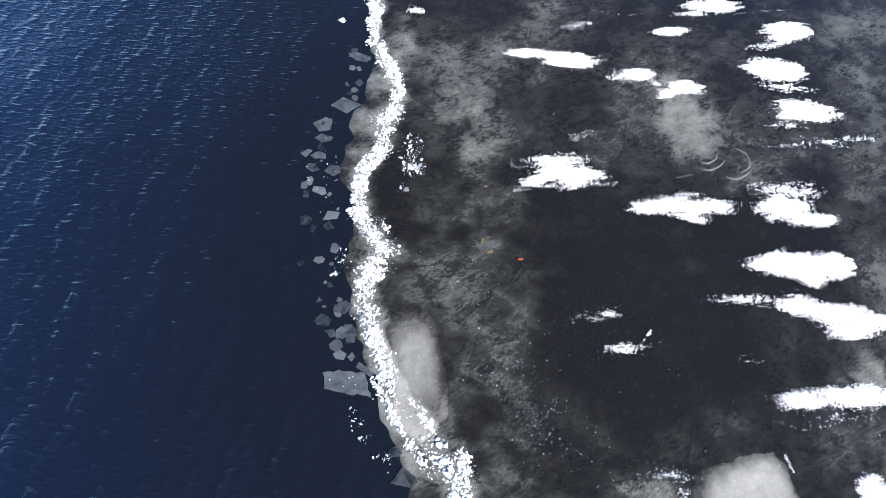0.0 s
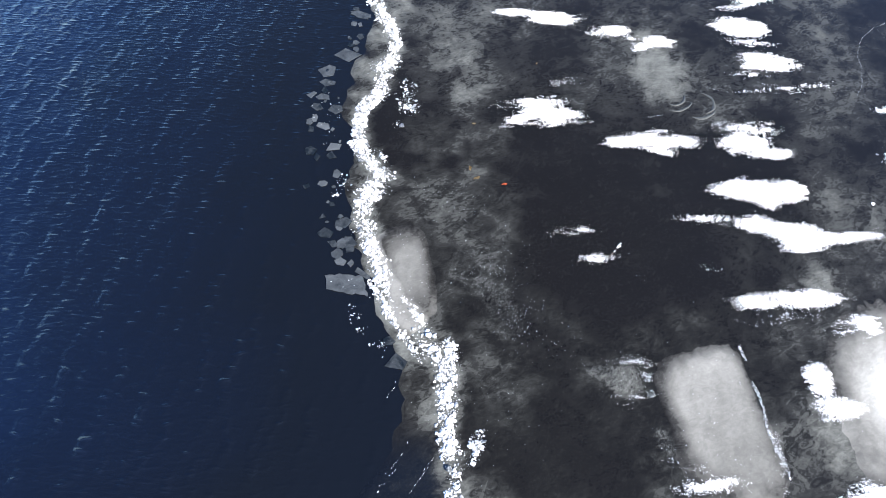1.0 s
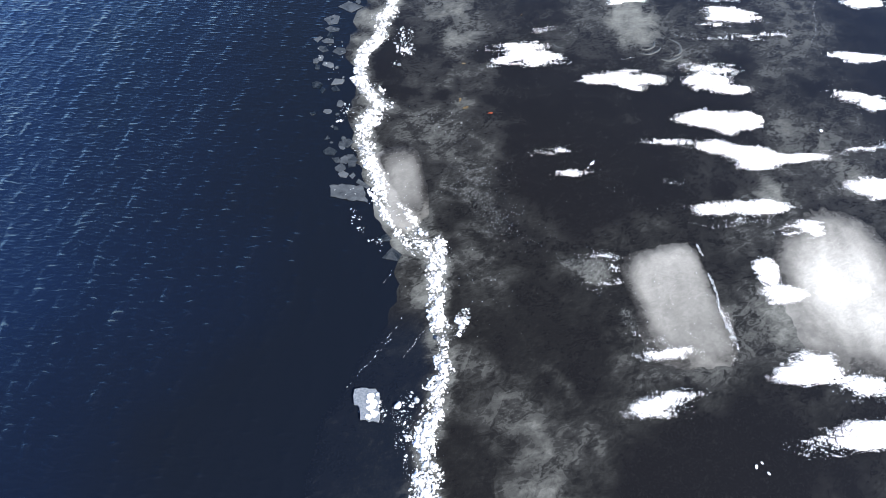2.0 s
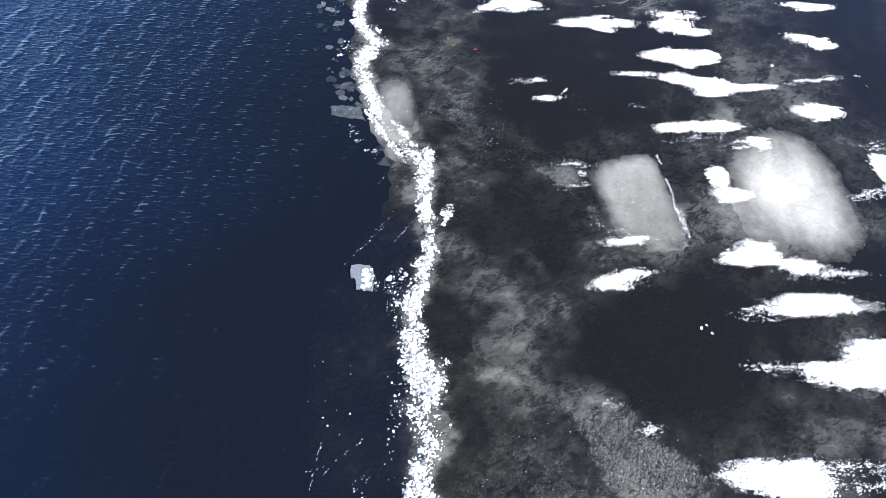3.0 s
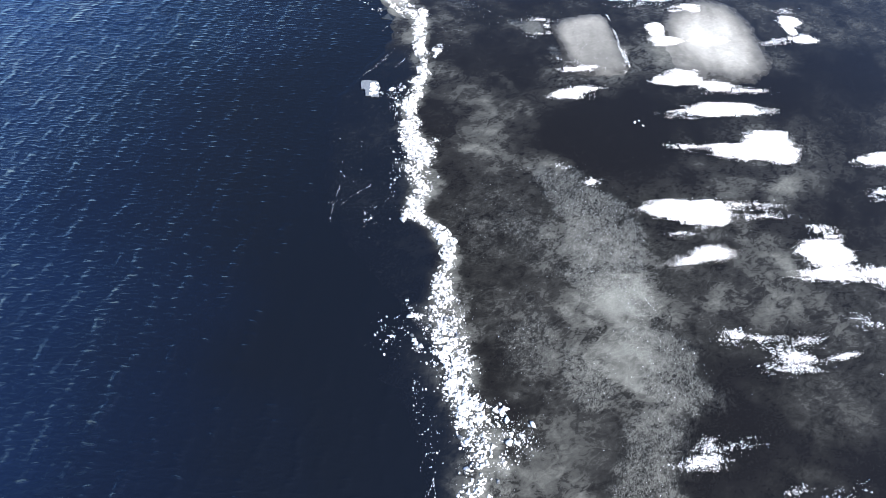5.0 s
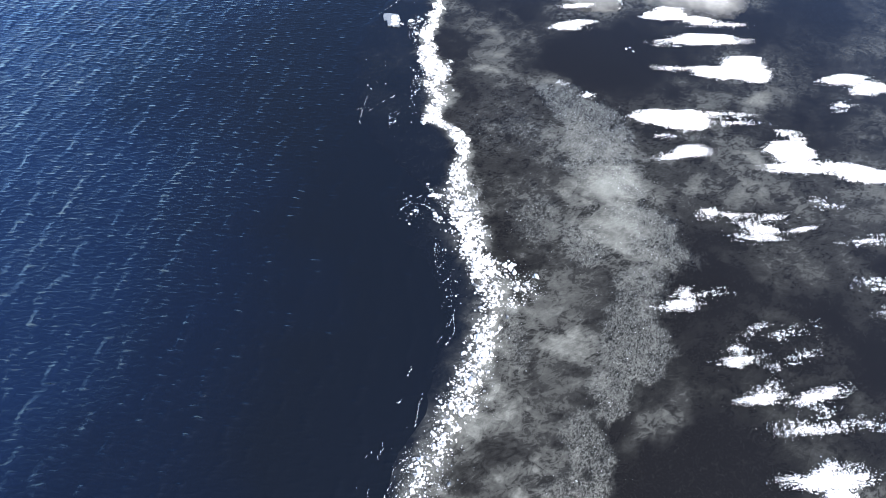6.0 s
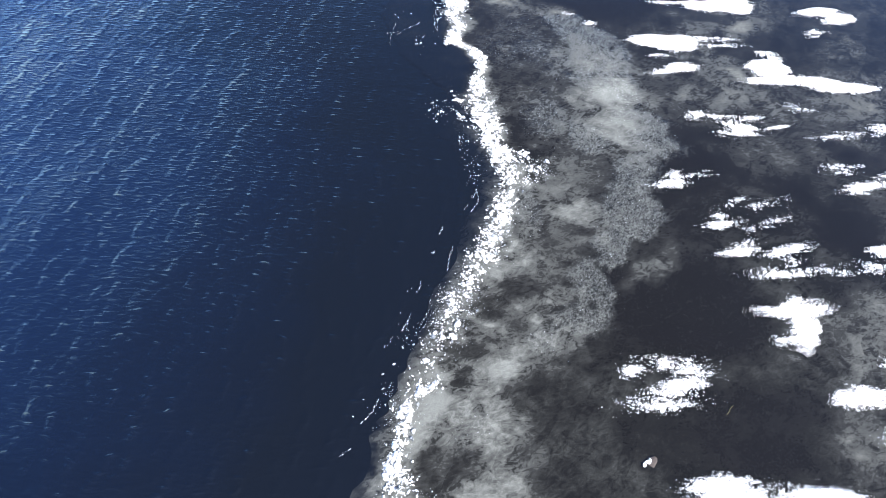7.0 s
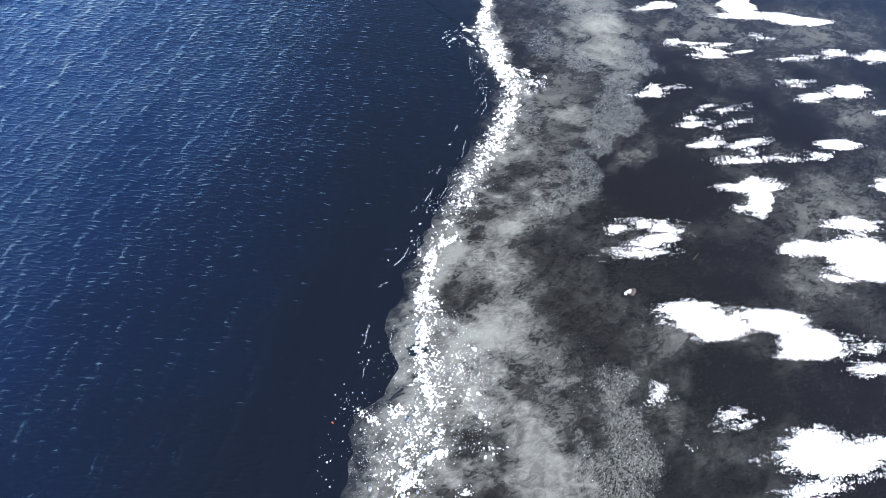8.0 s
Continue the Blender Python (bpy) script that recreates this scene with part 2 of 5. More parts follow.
def make_water(name):
    """Deep dark water, ruffled by the wind, calmer in the lee of the ice; sky sheen painted in farther out."""
    m, n, l, p = material(name)
    wave_sheen = attribute(n, "ruffle_sheen")
    pos = place(n, l)
    bend = n.new("ShaderNodeTexNoise")
    bend.inputs["Scale"].default_value, bend.inputs["Detail"].default_value = 1.3, 3.0
    l.new(pos, bend.inputs["Vector"])
    bent = n.new("ShaderNodeVectorMath")
    bent.operation = "MULTIPLY_ADD"
    bent.inputs[1].default_value = (0.30, 0.30, 0)
    l.new(bend.outputs["Color"], bent.inputs[0])
    l.new(pos, bent.inputs[2])

    def trains(rows):
        """Many small wave trains crossing one another, rows of wavelength and heading in degrees; about -3 to 3."""
        total = None
        for k, (length, heading) in enumerate(rows):
            dot = n.new("ShaderNodeVectorMath")
            dot.operation = "DOT_PRODUCT"
            w = 2 * math.pi / length
            dot.inputs[1].default_value = (w * math.cos(radians(heading)), w * math.sin(radians(heading)), 0)
            l.new(bent.outputs[0], dot.inputs[0])
            v = calc(n, l, "SINE", calc(n, l, "ADD", dot.outputs["Value"], 2.4 * k * k))
            total = v if total is None else calc(n, l, "ADD", total, v)
        return calc(n, l, "MULTIPLY", total, (2 / len(rows)) ** 0.5)

    ripples = trains(((0.061, 93), (0.072, 81), (0.086, 106), (0.099, 88), (0.115, 72), (0.134, 98), (0.160, 113), (0.20, 85)))
    chop = trains(((0.21, -26), (0.26, 18), (0.31, -6), (0.37, 8), (0.45, -16), (0.55, -1), (0.72, -9)))
    # crests are sharp and broken, troughs flat
    crest = calc(n, l, "POWER", remap(n, l, ripples, -1.4, 2.9, 0.0, 1.0), 2.1)
    back_ = calc(n, l, "POWER", remap(n, l, chop, -0.6, 2.4, 0.0, 1.0), 1.8)
    fret = tex_noise(n, l, place(n, l, (8.0, 19.0, 1), -4), 1.0, 5, 0.66, 0.8)
    gust = tex_noise(n, l, place(n, l, (0.22, 0.55, 1), 72), 1.0, 3, 0.5, 0.4)
    h = calc(n, l, "MULTIPLY", crest, remap(n, l, back_, 0.0, 0.6, 0.6, 1.9))
    h = calc(n, l, "MULTIPLY", h, 0.0150)
    h = calc(n, l, "ADD", h, calc(n, l, "MULTIPLY", back_, 0.0175))
    h = calc(n, l, "ADD", h, calc(n, l, "MULTIPLY", fret, 0.013))
    h = calc(n, l, "MULTIPLY", h, calc(n, l, "MULTIPLY", wave_sheen, remap(n, l, gust, 0.30, 0.70, 0.6, 1.25)))
    # bluer open water, with the sky's reflection painted into its colour by distance
    deep = blend(n, l, remap(n, l, wave_sheen, 0.4, 1.0, 0.0, 1.0), (0.0038, 0.0050, 0.0075), (0.0030, 0.0060, 0.0158))
    l.new(blend(n, l, remap(n, l, wave_sheen, 0.9, 1.5, 0.0, 1.0), deep, (0.0041, 0.0108, 0.0340)), p.inputs["Base Color"])
    p.inputs["Roughness"].default_value, p.inputs["IOR"].default_value = 0.06, 1.35
    bump(n, l, h, 1.0, 1.0, p)
    return m


def make_plain(name, a, b, scale, rough):
    m, n, l, p = material(name)
    l.new(blend(n, l, tex_noise(n, l, place(n, l), scale, 4), a, b), p.inputs["Base Color"])
    p.inputs["Roughness"].default_value = rough
    return m


ICE, FLOE_ICE = make_ice("black_ice"), make_ice("milky_ice", (0.395, 0.39, 0.355), 0.03, 0.22, 0.07, 0.45)
SNOW, SLUSH = make_snow("wind_packed_snow", 0.93), make_slush("frozen_slush")
CHUNK = make_chunk_ice("brash_ice", (0.07, 0.078, 0.082), (0.84, 0.87, 0.89))
CRUMB = make_chunk_ice("ice_crumb", (0.35, 0.38, 0.40), (0.85, 0.87, 0.88))
PLATE, WATER = make_plate_ice("thin_grey_ice"), make_water("dark_lake_water")
BLOCK = make_chunk_ice("pale_block_ice", (0.10, 0.115, 0.13), (0.34, 0.37, 0.41))
RED_LEAF = make_plain("red_leaf", (0.34, 0.045, 0.016), (0.48, 0.11, 0.04), 60, 0.7)
TAN_LEAF = make_plain("tan_leaf", (0.12, 0.08, 0.035), (0.22, 0.16, 0.07), 60, 0.7)
FROST = make_plain("ring_frost", (0.02, 0.022, 0.02), (0.085, 0.09, 0.083), 22, 0.6)
EARTH = make_plain("frozen_earth", (0.012, 0.009, 0.008), (0.06, 0.045, 0.038), 70, 0.8)
STRAW = make_plain("dry_straw", (0.07, 0.06, 0.02), (0.13, 0.11, 0.05), 60, 0.7)
STICK_BROWN = make_plain("glint_stick_brown", (0.05, 0.035, 0.025), (0.12, 0.09, 0.06), 80, 0.9)

# ---- the ice sheet: edge, milky clouds, frost ----
EDGE, CLOUDS, FROSTS, RIDGE, STRANDS, CLEAR = [], [], [], [], [], []


def edge_point(x, y):
    EDGE.append((y, x))


def cloud(*blob):
    CLOUDS.append(blob)


def frost(*blob):
    FROSTS.append(blob)


def clear_ice(*blob):
    CLEAR.append(blob)


def ridge_point(x, y, half_width, cover):
    RIDGE.append((y, x, half_width, cover))


def strand(*blob):
    STRANDS.append(blob)


# the edge towards the open water
edge_point(-1.79, 9.55)
edge_point(-1.59, 8.51)
edge_point(-1.49, 7.95)
edge_point(-1.55, 7.41)
edge_point(-1.7, 6.83)
edge_point(-1.8, 6.28)
edge_point(-1.81, 5.81)
edge_point(-1.56, 5.28)
edge_point(-1.47, 4.77)
edge_point(-1.57, 4.27)
edge_point(-1.53, 3.81)
edge_point(-1.41, 3.37)
edge_point(-1.2, 2.96)
edge_point(-0.98, 2.57)
edge_point(-0.86, 2.19)
edge_point(-0.77, 1.82)
edge_point(-0.52, 1.48)
edge_point(-0.39, 1.26)
edge_point(-0.3, 0.85)
edge_point(-0.33, 0.33)
edge_point(-0.65, -0.33)
edge_point(-0.87, -0.93)
edge_point(-1.11, -1.54)
edge_point(-1.23, -2.41)
edge_point(-1.13, -3.36)
edge_point(-0.91, -4.2)
edge_point(-0.54, -4.87)
edge_point(0.09, -5.67)
edge_point(0.55, -6.09)
edge_point(0.39, -6.76)
edge_point(0.3, -7.31)
edge_point(0.54, -7.44)
edge_point(0.97, -8.22)
edge_point(1.09, -8.74)
edge_point(0.95, -9.35)
edge_point(0.85, -10.01)
edge_point(0.61, -10.7)
edge_point(0.4, -11.26)
edge_point(0.01, -12.63)
edge_point(-0.17, -13.33)
edge_point(-0.33, -14.19)
edge_point(-0.34, -14.48)
edge_point(-0.11, -14.85)
edge_point(-0.21, -15.3)
edge_point(-0.61, -15.62)
edge_point(-0.6, -16.15)
edge_point(-0.67, -16.67)
edge_point(-0.65, -17.29)
# milky clouds in the ice: x, y, half length, half width, degrees, density
cloud(-1.59, 9.41, 0.47, 0.22, -91, 0.4)
cloud(-1.33, 7.76, 0.27, 0.37, -10, 0.6)
cloud(-1.48, 6.78, 0.29, 0.33, 43, 0.5)
cloud(-1.56, 6.08, 0.17, 0.25, 29, 0.5)
cloud(-1.47, 5.08, 0.37, 0.2, -55, 0.42)
cloud(-1.29, 3.56, 0.32, 0.19, -53, 0.45)
cloud(-0.71, 1.91, 0.39, 0.2, -65, 0.66)
cloud(-0.31, 1.26, 0.34, 0.19, -61, 0.55)
cloud(-1.02, 8.73, 0.88, 0.23, -85, 0.5)
cloud(-0.53, 2.68, 0.4, 0.23, -80, 0.3)
cloud(0.14, 1.88, 0.37, 0.18, -79, 0.3)
cloud(-0.01, 3.99, 0.5, 0.42, -7, 0.28)
cloud(0.88, 2.88, 0.64, 0.5, -53, 0.3)
cloud(1.07, 1.67, 0.39, 0.44, -51, 0.18)
cloud(-0.39, 8.41, 0.98, 0.62, -66, 0.3)
cloud(0.2, 7.48, 0.62, 0.36, 11, 0.38)
cloud(1.03, 8.79, 0.81, 0.38, 58, 0.36)
cloud(1.57, 9.94, 0.44, 0.29, -3, 0.36)
cloud(0.59, 6.79, 0.48, 0.56, -19, 0.32)
cloud(0.35, 6.04, 0.48, 0.36, -14, 0.32)
cloud(0.72, 5.32, 0.68, 0.47, -24, 0.18)
cloud(0.56, 4.54, 0.26, 0.14, -7, 0.2)
cloud(1.61, 4.21, 0.17, 0.11, -2, 0.2)
cloud(3.86, 6.89, 1.62, 1.22, -9, 0.2)
cloud(4.18, 7.02, 0.68, 0.59, -69, 0.55)
cloud(3.92, 8.24, 0.2, 0.2, -2, 0.55)
cloud(4.07, 7.54, 0.33, 0.27, -72, 0.55)
cloud(3.8, 8.4, 1.07, 0.61, 23, 0.16)
cloud(5.37, 6.43, 0.74, 0.38, -128, 0.22)
cloud(4.89, 6.19, 0.22, 0.27, -46, 0.35)
cloud(7.48, 9.13, 0.72, 1.01, -38, 0.16)
cloud(6.89, 6.2, 0.59, 0.53, -8, 0.22)
cloud(6.5, 5.36, 0.69, 0.49, -19, 0.2)
cloud(5.93, 2.92, 0.27, 0.28, -27, 0.38)
cloud(5.51, 1.89, 0.57, 0.49, -8, 0.2)
cloud(6.52, 4.36, 0.37, 0.3, -12, 0.2)
cloud(3.23, 1.85, 0.23, 0.2, -25, 0.12)
cloud(3.7, 2.02, 0.3, 0.18, -54, 0.14)
cloud(4.11, 2.02, 0.19, 0.15, -26, 0.15)
cloud(2.67, 1.1, 0.51, 0.3, -14, 0.36)
cloud(2.88, 1, 0.25, 0.21, -29, 0.3)
cloud(4.3, -0.48, 0.41, 0.17, -5, 0.4)
cloud(3.22, -0.43, 0.17, 0.1, 22, 0.3)
cloud(4.23, -0.83, 0.25, 0.3, -5, 0.14)
cloud(5.59, 0.48, 0.65, 0.45, -15, 0.3)
cloud(6.41, 4.53, 0.35, 0.42, 20, 0.24)
cloud(5.74, 2.73, 0.45, 0.41, 14, 0.3)
cloud(7.5, 7.03, 1.17, 0.54, 48, 0.2)
cloud(0.12, 0.36, 0.31, 0.26, -51, 0.36)
cloud(1.08, 0.82, 0.62, 0.54, -48, 0.16)
cloud(1.06, -0.73, 0.67, 0.46, -73, 0.17)
cloud(0.28, 1.46, 0.22, 0.19, -15, 0.16)
cloud(5.81, 0.71, 0.67, 0.65, -74, 0.28)
cloud(8.14, 0.36, 0.47, 0.45, 38, 0.35)
cloud(6.01, 2.79, 0.49, 0.47, 15, 0.24)
cloud(5.92, 2.06, 0.36, 0.32, -149, 0.24)
cloud(7.07, 3.99, 0.5, 0.6, 33, 0.2)
cloud(1.09, -0.84, 0.73, 0.54, -60, 0.18)
cloud(1.91, -2.08, 0.64, 0.54, -15, 0.15)
cloud(1.71, -2.75, 0.57, 0.09, 14, 0.36)
cloud(2.5, -3.02, 0.67, 0.24, -4, 0.34)
cloud(2.34, -0.87, 0.5, 0.1, -49, 0.26)
cloud(2.54, -1.54, 0.32, 0.08, 66, 0.26)
cloud(2.76, -1.54, 0.28, 0.11, -78, 0.28)
cloud(1.73, -1.33, 0.24, 0.22, -67, 0.16)
cloud(5.56, -2.35, 0.74, 0.22, -82, 0.18)
cloud(6.23, -3.26, 0.4, 0.41, -76, 0.26)
cloud(7.2, -3.25, 0.32, 0.4, -52, 0.34)
cloud(6.41, -4.47, 0.61, 0.62, -22, 0.14)
cloud(4.78, -4.76, 0.21, 0.34, -41, 0.16)
cloud(3, -2.86, 0.35, 0.23, -17, 0.3)
cloud(3.75, -5.98, 0.61, 0.3, 2, 0.28)
cloud(4.06, -5.76, 0.49, 0.32, -7, 0.35)
cloud(3.82, -6.7, 0.58, 0.5, -12, 0.3)
cloud(6.2, -5.53, 0.6, 0.61, -14, 0.13)
cloud(6.52, -5.46, 0.24, 0.22, -7, 0.26)
cloud(7.16, -5.91, 0.42, 0.61, -20, 0.16)
cloud(6.54, -7.25, 0.57, 0.33, -7, 0.13)
cloud(6.29, -4.65, 0.53, 0.46, -31, 0.2)
cloud(3.99, -5.94, 0.26, 0.32, -14, 0.45)
cloud(4.11, -7.57, 0.41, 0.5, 30, 0.36)
cloud(3.97, -6.59, 0.55, 0.48, -32, 0.35)
cloud(3.16, -8.98, 0.68, 0.2, 12, 0.5)
cloud(2.42, -10.83, 0.68, 0.18, 30, 0.36)
cloud(2.1, -11.32, 0.6, 0.33, 21, 0.2)
cloud(2.11, -10.09, 0.54, 0.33, 33, 0.2)
cloud(3.5, -9.54, 0.34, 0.34, 37, 0.22)
cloud(2.5, -5.91, 0.64, 0.35, 11, 0.2)
cloud(2.82, -6.76, 0.74, 0.52, -5, 0.16)
cloud(6.54, -5.56, 0.78, 0.78, -22, 0.12)
cloud(6.87, -7.23, 0.93, 0.67, -14, 0.12)
cloud(7.47, -3.15, 0.4, 0.75, -58, 0.25)
cloud(6.62, -4.58, 0.42, 0.45, 27, 0.24)
cloud(9.42, -3.75, 0.45, 0.74, -65, 0.28)
cloud(6.89, -8.8, 0.5, 0.44, -77, 0.2)
cloud(7.4, -9.58, 0.33, 0.39, -66, 0.2)
cloud(4.27, -10.02, 0.6, 0.22, 39, 0.48)
cloud(4.46, -8.69, 0.3, 0.33, -38, 0.12)
cloud(1.37, -12.83, 0.73, 0.56, 9, 0.34)
cloud(1.57, -12.14, 0.48, 0.3, 19, 0.4)
cloud(2.2, -11.6, 0.8, 0.43, 31, 0.36)
cloud(1.72, -14.04, 0.61, 0.48, -38, 0.4)
cloud(2, -15.91, 0.87, 0.51, -68, 0.46)
cloud(2.54, -14.92, 0.4, 0.11, 22, 0.5)
cloud(0.01, -14.82, 0.56, 0.29, -76, 0.42)
cloud(-0.28, -14.46, 0.15, 0.17, -25, 0.4)
cloud(0.42, -15.76, 0.49, 0.32, -38, 0.36)
cloud(1.27, -16.34, 0.39, 0.34, -8, 0.46)
cloud(2.76, -15.99, 0.35, 0.34, 23, 0.32)
cloud(7.71, -10.84, 0.56, 0.65, -65, 0.36)
cloud(7.16, -11.55, 0.39, 0.59, -15, 0.24)
cloud(7.52, -13.52, 0.56, 0.57, -18, 0.2)
cloud(6.87, -12.79, 0.56, 0.66, -27, 0.2)
cloud(6.77, -15.51, 0.11, 0.22, 26, 0.3)
cloud(4.26, -6.16, 0.71, 0.84, 56, 0.3)
cloud(4.28, -14.75, 0.27, 0.13, 88, 0.2)
cloud(4.23, -15.98, 0.14, 0.12, -56, 0.25)
cloud(9.12, -8.62, 0.52, 0.22, 11, 0.3)
cloud(9.86, -5.98, 1.16, 1.07, 27, 0.16)
cloud(2.41, -5.26, 0.86, 1.83, 5, 0.05)
cloud(2.76, -8.82, 0.71, 1.47, -12, 0.30)
cloud(3.25, -7.2, 0.95, 2.3, -6, 0.17)
cloud(3.6, -4.9, 1.7, 0.65, -58, 0.24)
cloud(2.3, -10.5, 0.9, 1.1, -20, 0.10)
cloud(2.0, -14.6, 1.2, 0.75, -80, 0.34)
cloud(0.0, -14.2, 1.0, 0.5, -76, 0.34)
cloud(2.39, -5.03, 1.12, 1.73, -53, 0.04)
cloud(1.46, -13.65, 0.45, 1.17, -24, 0.34)
cloud(2.27, -16.21, 0.62, 0.93, -4, 0.46)
cloud(1.82, -1.93, 0.72, 1.28, -0, 0.2)
cloud(0.3, 3.72, 1.06, 1.12, -50, 0.26)
cloud(0.05, 7.79, 0.84, 1.58, -25, 0.28)
cloud(1.51, -11.74, 0.66, 0.48, -81, 0.34)
cloud(1.08, -14.12, 0.65, 0.39, -83, 0.42)
cloud(1.97, -9.04, 0.79, 0.39, -84, 0.3)
cloud(1.65, -5.34, 1.12, 0.44, -84, 0.14)
cloud(3.74, -5.26, 1.21, 1.02, -60, 0.1)
cloud(2.35, -10.59, 1, 0.87, -28, 0.1)
cloud(1.85, -12.62, 1.04, 0.71, 40, 0.1)
cloud(1.04, 1.11, 0.77, 0.58, -36, 0.22)
cloud(0.57, 6.3, 0.53, 0.55, -28, 0.28)
cloud(0.89, 5.19, 0.38, 0.37, -26, 0.2)
cloud(-0.23, 5.21, 0.56, 0.49, -26, 0.24)
cloud(1.11, -12.97, 0.66, 0.56, -37, 0.3)
cloud(1.03, -14.1, 0.43, 0.41, -31, 0.2)
cloud(1.37, -15.1, 0.93, 0.42, -79, 0.42)
cloud(6.8, 9.72, 1.5, 0.97, 10, 0.24)
cloud(7.23, 8.29, 0.59, 0.76, -24, 0.24)
cloud(5.05, 8.94, 0.82, 0.54, -74, 0.2)
cloud(7.82, 9.8, 0.57, 0.68, -52, 0.2)
cloud(8.07, 7.07, 0.8, 1.06, -48, 0.16)
# wide panes of clean black ice
clear_ice(2.92, 3.52, 1.55, 1.69, 3, 1)
clear_ice(2.18, 7.4, 0.59, 0.79, -9, 0.7)
clear_ice(4.35, -2.12, 1.47, 1.15, 4, 1)
clear_ice(3.4, -2.28, 0.5, 0.61, -50, 0.8)
clear_ice(4.86, -10.73, 1.1, 0.89, 4, 1)
clear_ice(4.89, -12.76, 1.66, 0.72, 4, 0.9)
clear_ice(5.06, -14.89, 1.03, 0.7, 4, 1)
clear_ice(6.67, -14.83, 0.62, 0.57, -172, 0.8)
clear_ice(5.71, -7.05, 0.49, 0.37, 12, 0.6)
clear_ice(9.51, 4.08, 0.88, 1.25, -34, 0.9)
clear_ice(5.76, 5.83, 0.97, 0.61, -44, 0.6)
# granular frost on the ice
frost(4.07, -4.95, 0.34, 0.36, -54, 0.9)
frost(4.27, -5.78, 0.46, 0.38, -56, 0.8)
frost(3.87, -4.79, 0.75, 0.53, -61, 0.8)
frost(2.75, 1.1, 0.33, 0.27, 1, 0.6)
frost(2.46, 1.2, 0.21, 0.13, 4, 0.5)
frost(3.25, 0.34, 0.23, 0.12, -60, 0.5)
frost(3.14, -3.3, 0.66, 0.33, -8, 0.7)
frost(3.58, -4.01, 0.83, 0.66, -43, 0.95)
frost(3.82, -4.88, 0.61, 0.65, -52, 0.95)
frost(2.21, -3.98, 0.9, 0.6, -40, 0.2)
frost(2.73, -4.65, 0.85, 0.55, -50, 0.3)
frost(1.6, -4.64, 0.7, 0.46, -56, 0.22)
frost(0.88, 2.64, 0.72, 0.48, -42, 0.2)
frost(1.18, 2.01, 0.48, 0.38, -64, 0.2)
frost(3.65, -4.43, 0.52, 0.73, 16, 0.7)
frost(3.81, -5.32, 0.55, 0.6, -16, 0.6)
frost(4.39, -6.51, 0.74, 0.42, -15, 0.9)
frost(4.59, -7.15, 0.7, 0.39, -6, 0.9)
frost(3.44, -7.11, 0.48, 0.48, -25, 0.7)
frost(4.45, -5.87, 0.16, 0.19, -12, 0.8)
frost(4.24, -7.96, 0.48, 0.7, -39, 0.7)
frost(3.98, -8.93, 0.53, 0.53, -18, 0.9)
frost(3.55, -9.77, 0.33, 0.46, -4, 0.9)
frost(3.17, -10.44, 0.38, 0.47, 29, 0.8)
frost(2.19, -9.04, 0.6, 0.31, 102, 0.5)
frost(3.01, -11.12, 0.52, 0.29, 16, 0.6)
frost(2.38, -11.56, 0.33, 0.28, 4, 0.5)
frost(2.58, -6.58, 0.6, 0.8, -3, 0.42)
frost(2.58, -14.92, 0.79, 0.69, -62, 0.24)
frost(3.32, -14.91, 0.33, 0.3, 19, 0.8)
frost(3.4, -15.81, 0.56, 0.4, -81, 0.95)
frost(3.1, -16.3, 0.6, 0.49, -35, 0.9)
frost(1.32, -12.94, 0.34, 0.43, -55, 0.4)
frost(1.12, -15.09, 0.8, 0.39, -80, 0.6)
frost(4.08, -3.92, 0.36, 0.28, -50, 0.8)
frost(4.28, -4.53, 0.4, 0.32, -60, 0.8)
frost(4.22, -5.29, 0.4, 0.34, -70, 0.8)
# the ridge of brash ice: x, y, half width, cover
ridge_point(-1.57, 9.88, 0.22, 0.95)
ridge_point(-1.56, 9.41, 0.13, 0.95)
ridge_point(-1.45, 8.81, 0.14, 0.95)
ridge_point(-1.25, 8.39, 0.15, 0.95)
ridge_point(-1.06, 7.98, 0.14, 0.95)
ridge_point(-0.94, 7.58, 0.15, 0.85)
ridge_point(-0.96, 7.19, 0.17, 0.85)
ridge_point(-1.08, 6.97, 0.25, 0.85)
ridge_point(-1.09, 6.66, 0.19, 0.8)
ridge_point(-1.08, 6.36, 0.14, 0.8)
ridge_point(-1.2, 6.08, 0.17, 0.95)
ridge_point(-1.35, 5.84, 0.17, 1)
ridge_point(-1.36, 5.51, 0.18, 1)
ridge_point(-1.36, 5.19, 0.18, 1)
ridge_point(-1.24, 4.89, 0.19, 0.95)
ridge_point(-1.05, 4.6, 0.21, 0.85)
ridge_point(-0.88, 4.41, 0.27, 0.75)
ridge_point(-1, 4.12, 0.25, 0.7)
ridge_point(-1.1, 3.83, 0.18, 1)
ridge_point(-1.09, 3.56, 0.16, 1)
ridge_point(-0.98, 3.31, 0.2, 0.95)
ridge_point(-0.87, 2.98, 0.17, 1)
ridge_point(-0.73, 2.66, 0.2, 1)
ridge_point(-0.6, 2.35, 0.26, 0.62)
ridge_point(-0.4, 2.06, 0.31, 0.42)
ridge_point(-0.16, 1.78, 0.29, 0.48)
ridge_point(0.17, 1.39, 0.29, 0.75)
ridge_point(0.34, 1.16, 0.25, 0.8)
ridge_point(0.39, 0.9, 0.2, 0.75)
ridge_point(0.41, 0.55, 0.16, 0.75)
ridge_point(0.4, 0.21, 0.14, 0.9)
ridge_point(0.44, -0.11, 0.19, 0.75)
ridge_point(0.54, -0.41, 0.12, 0.9)
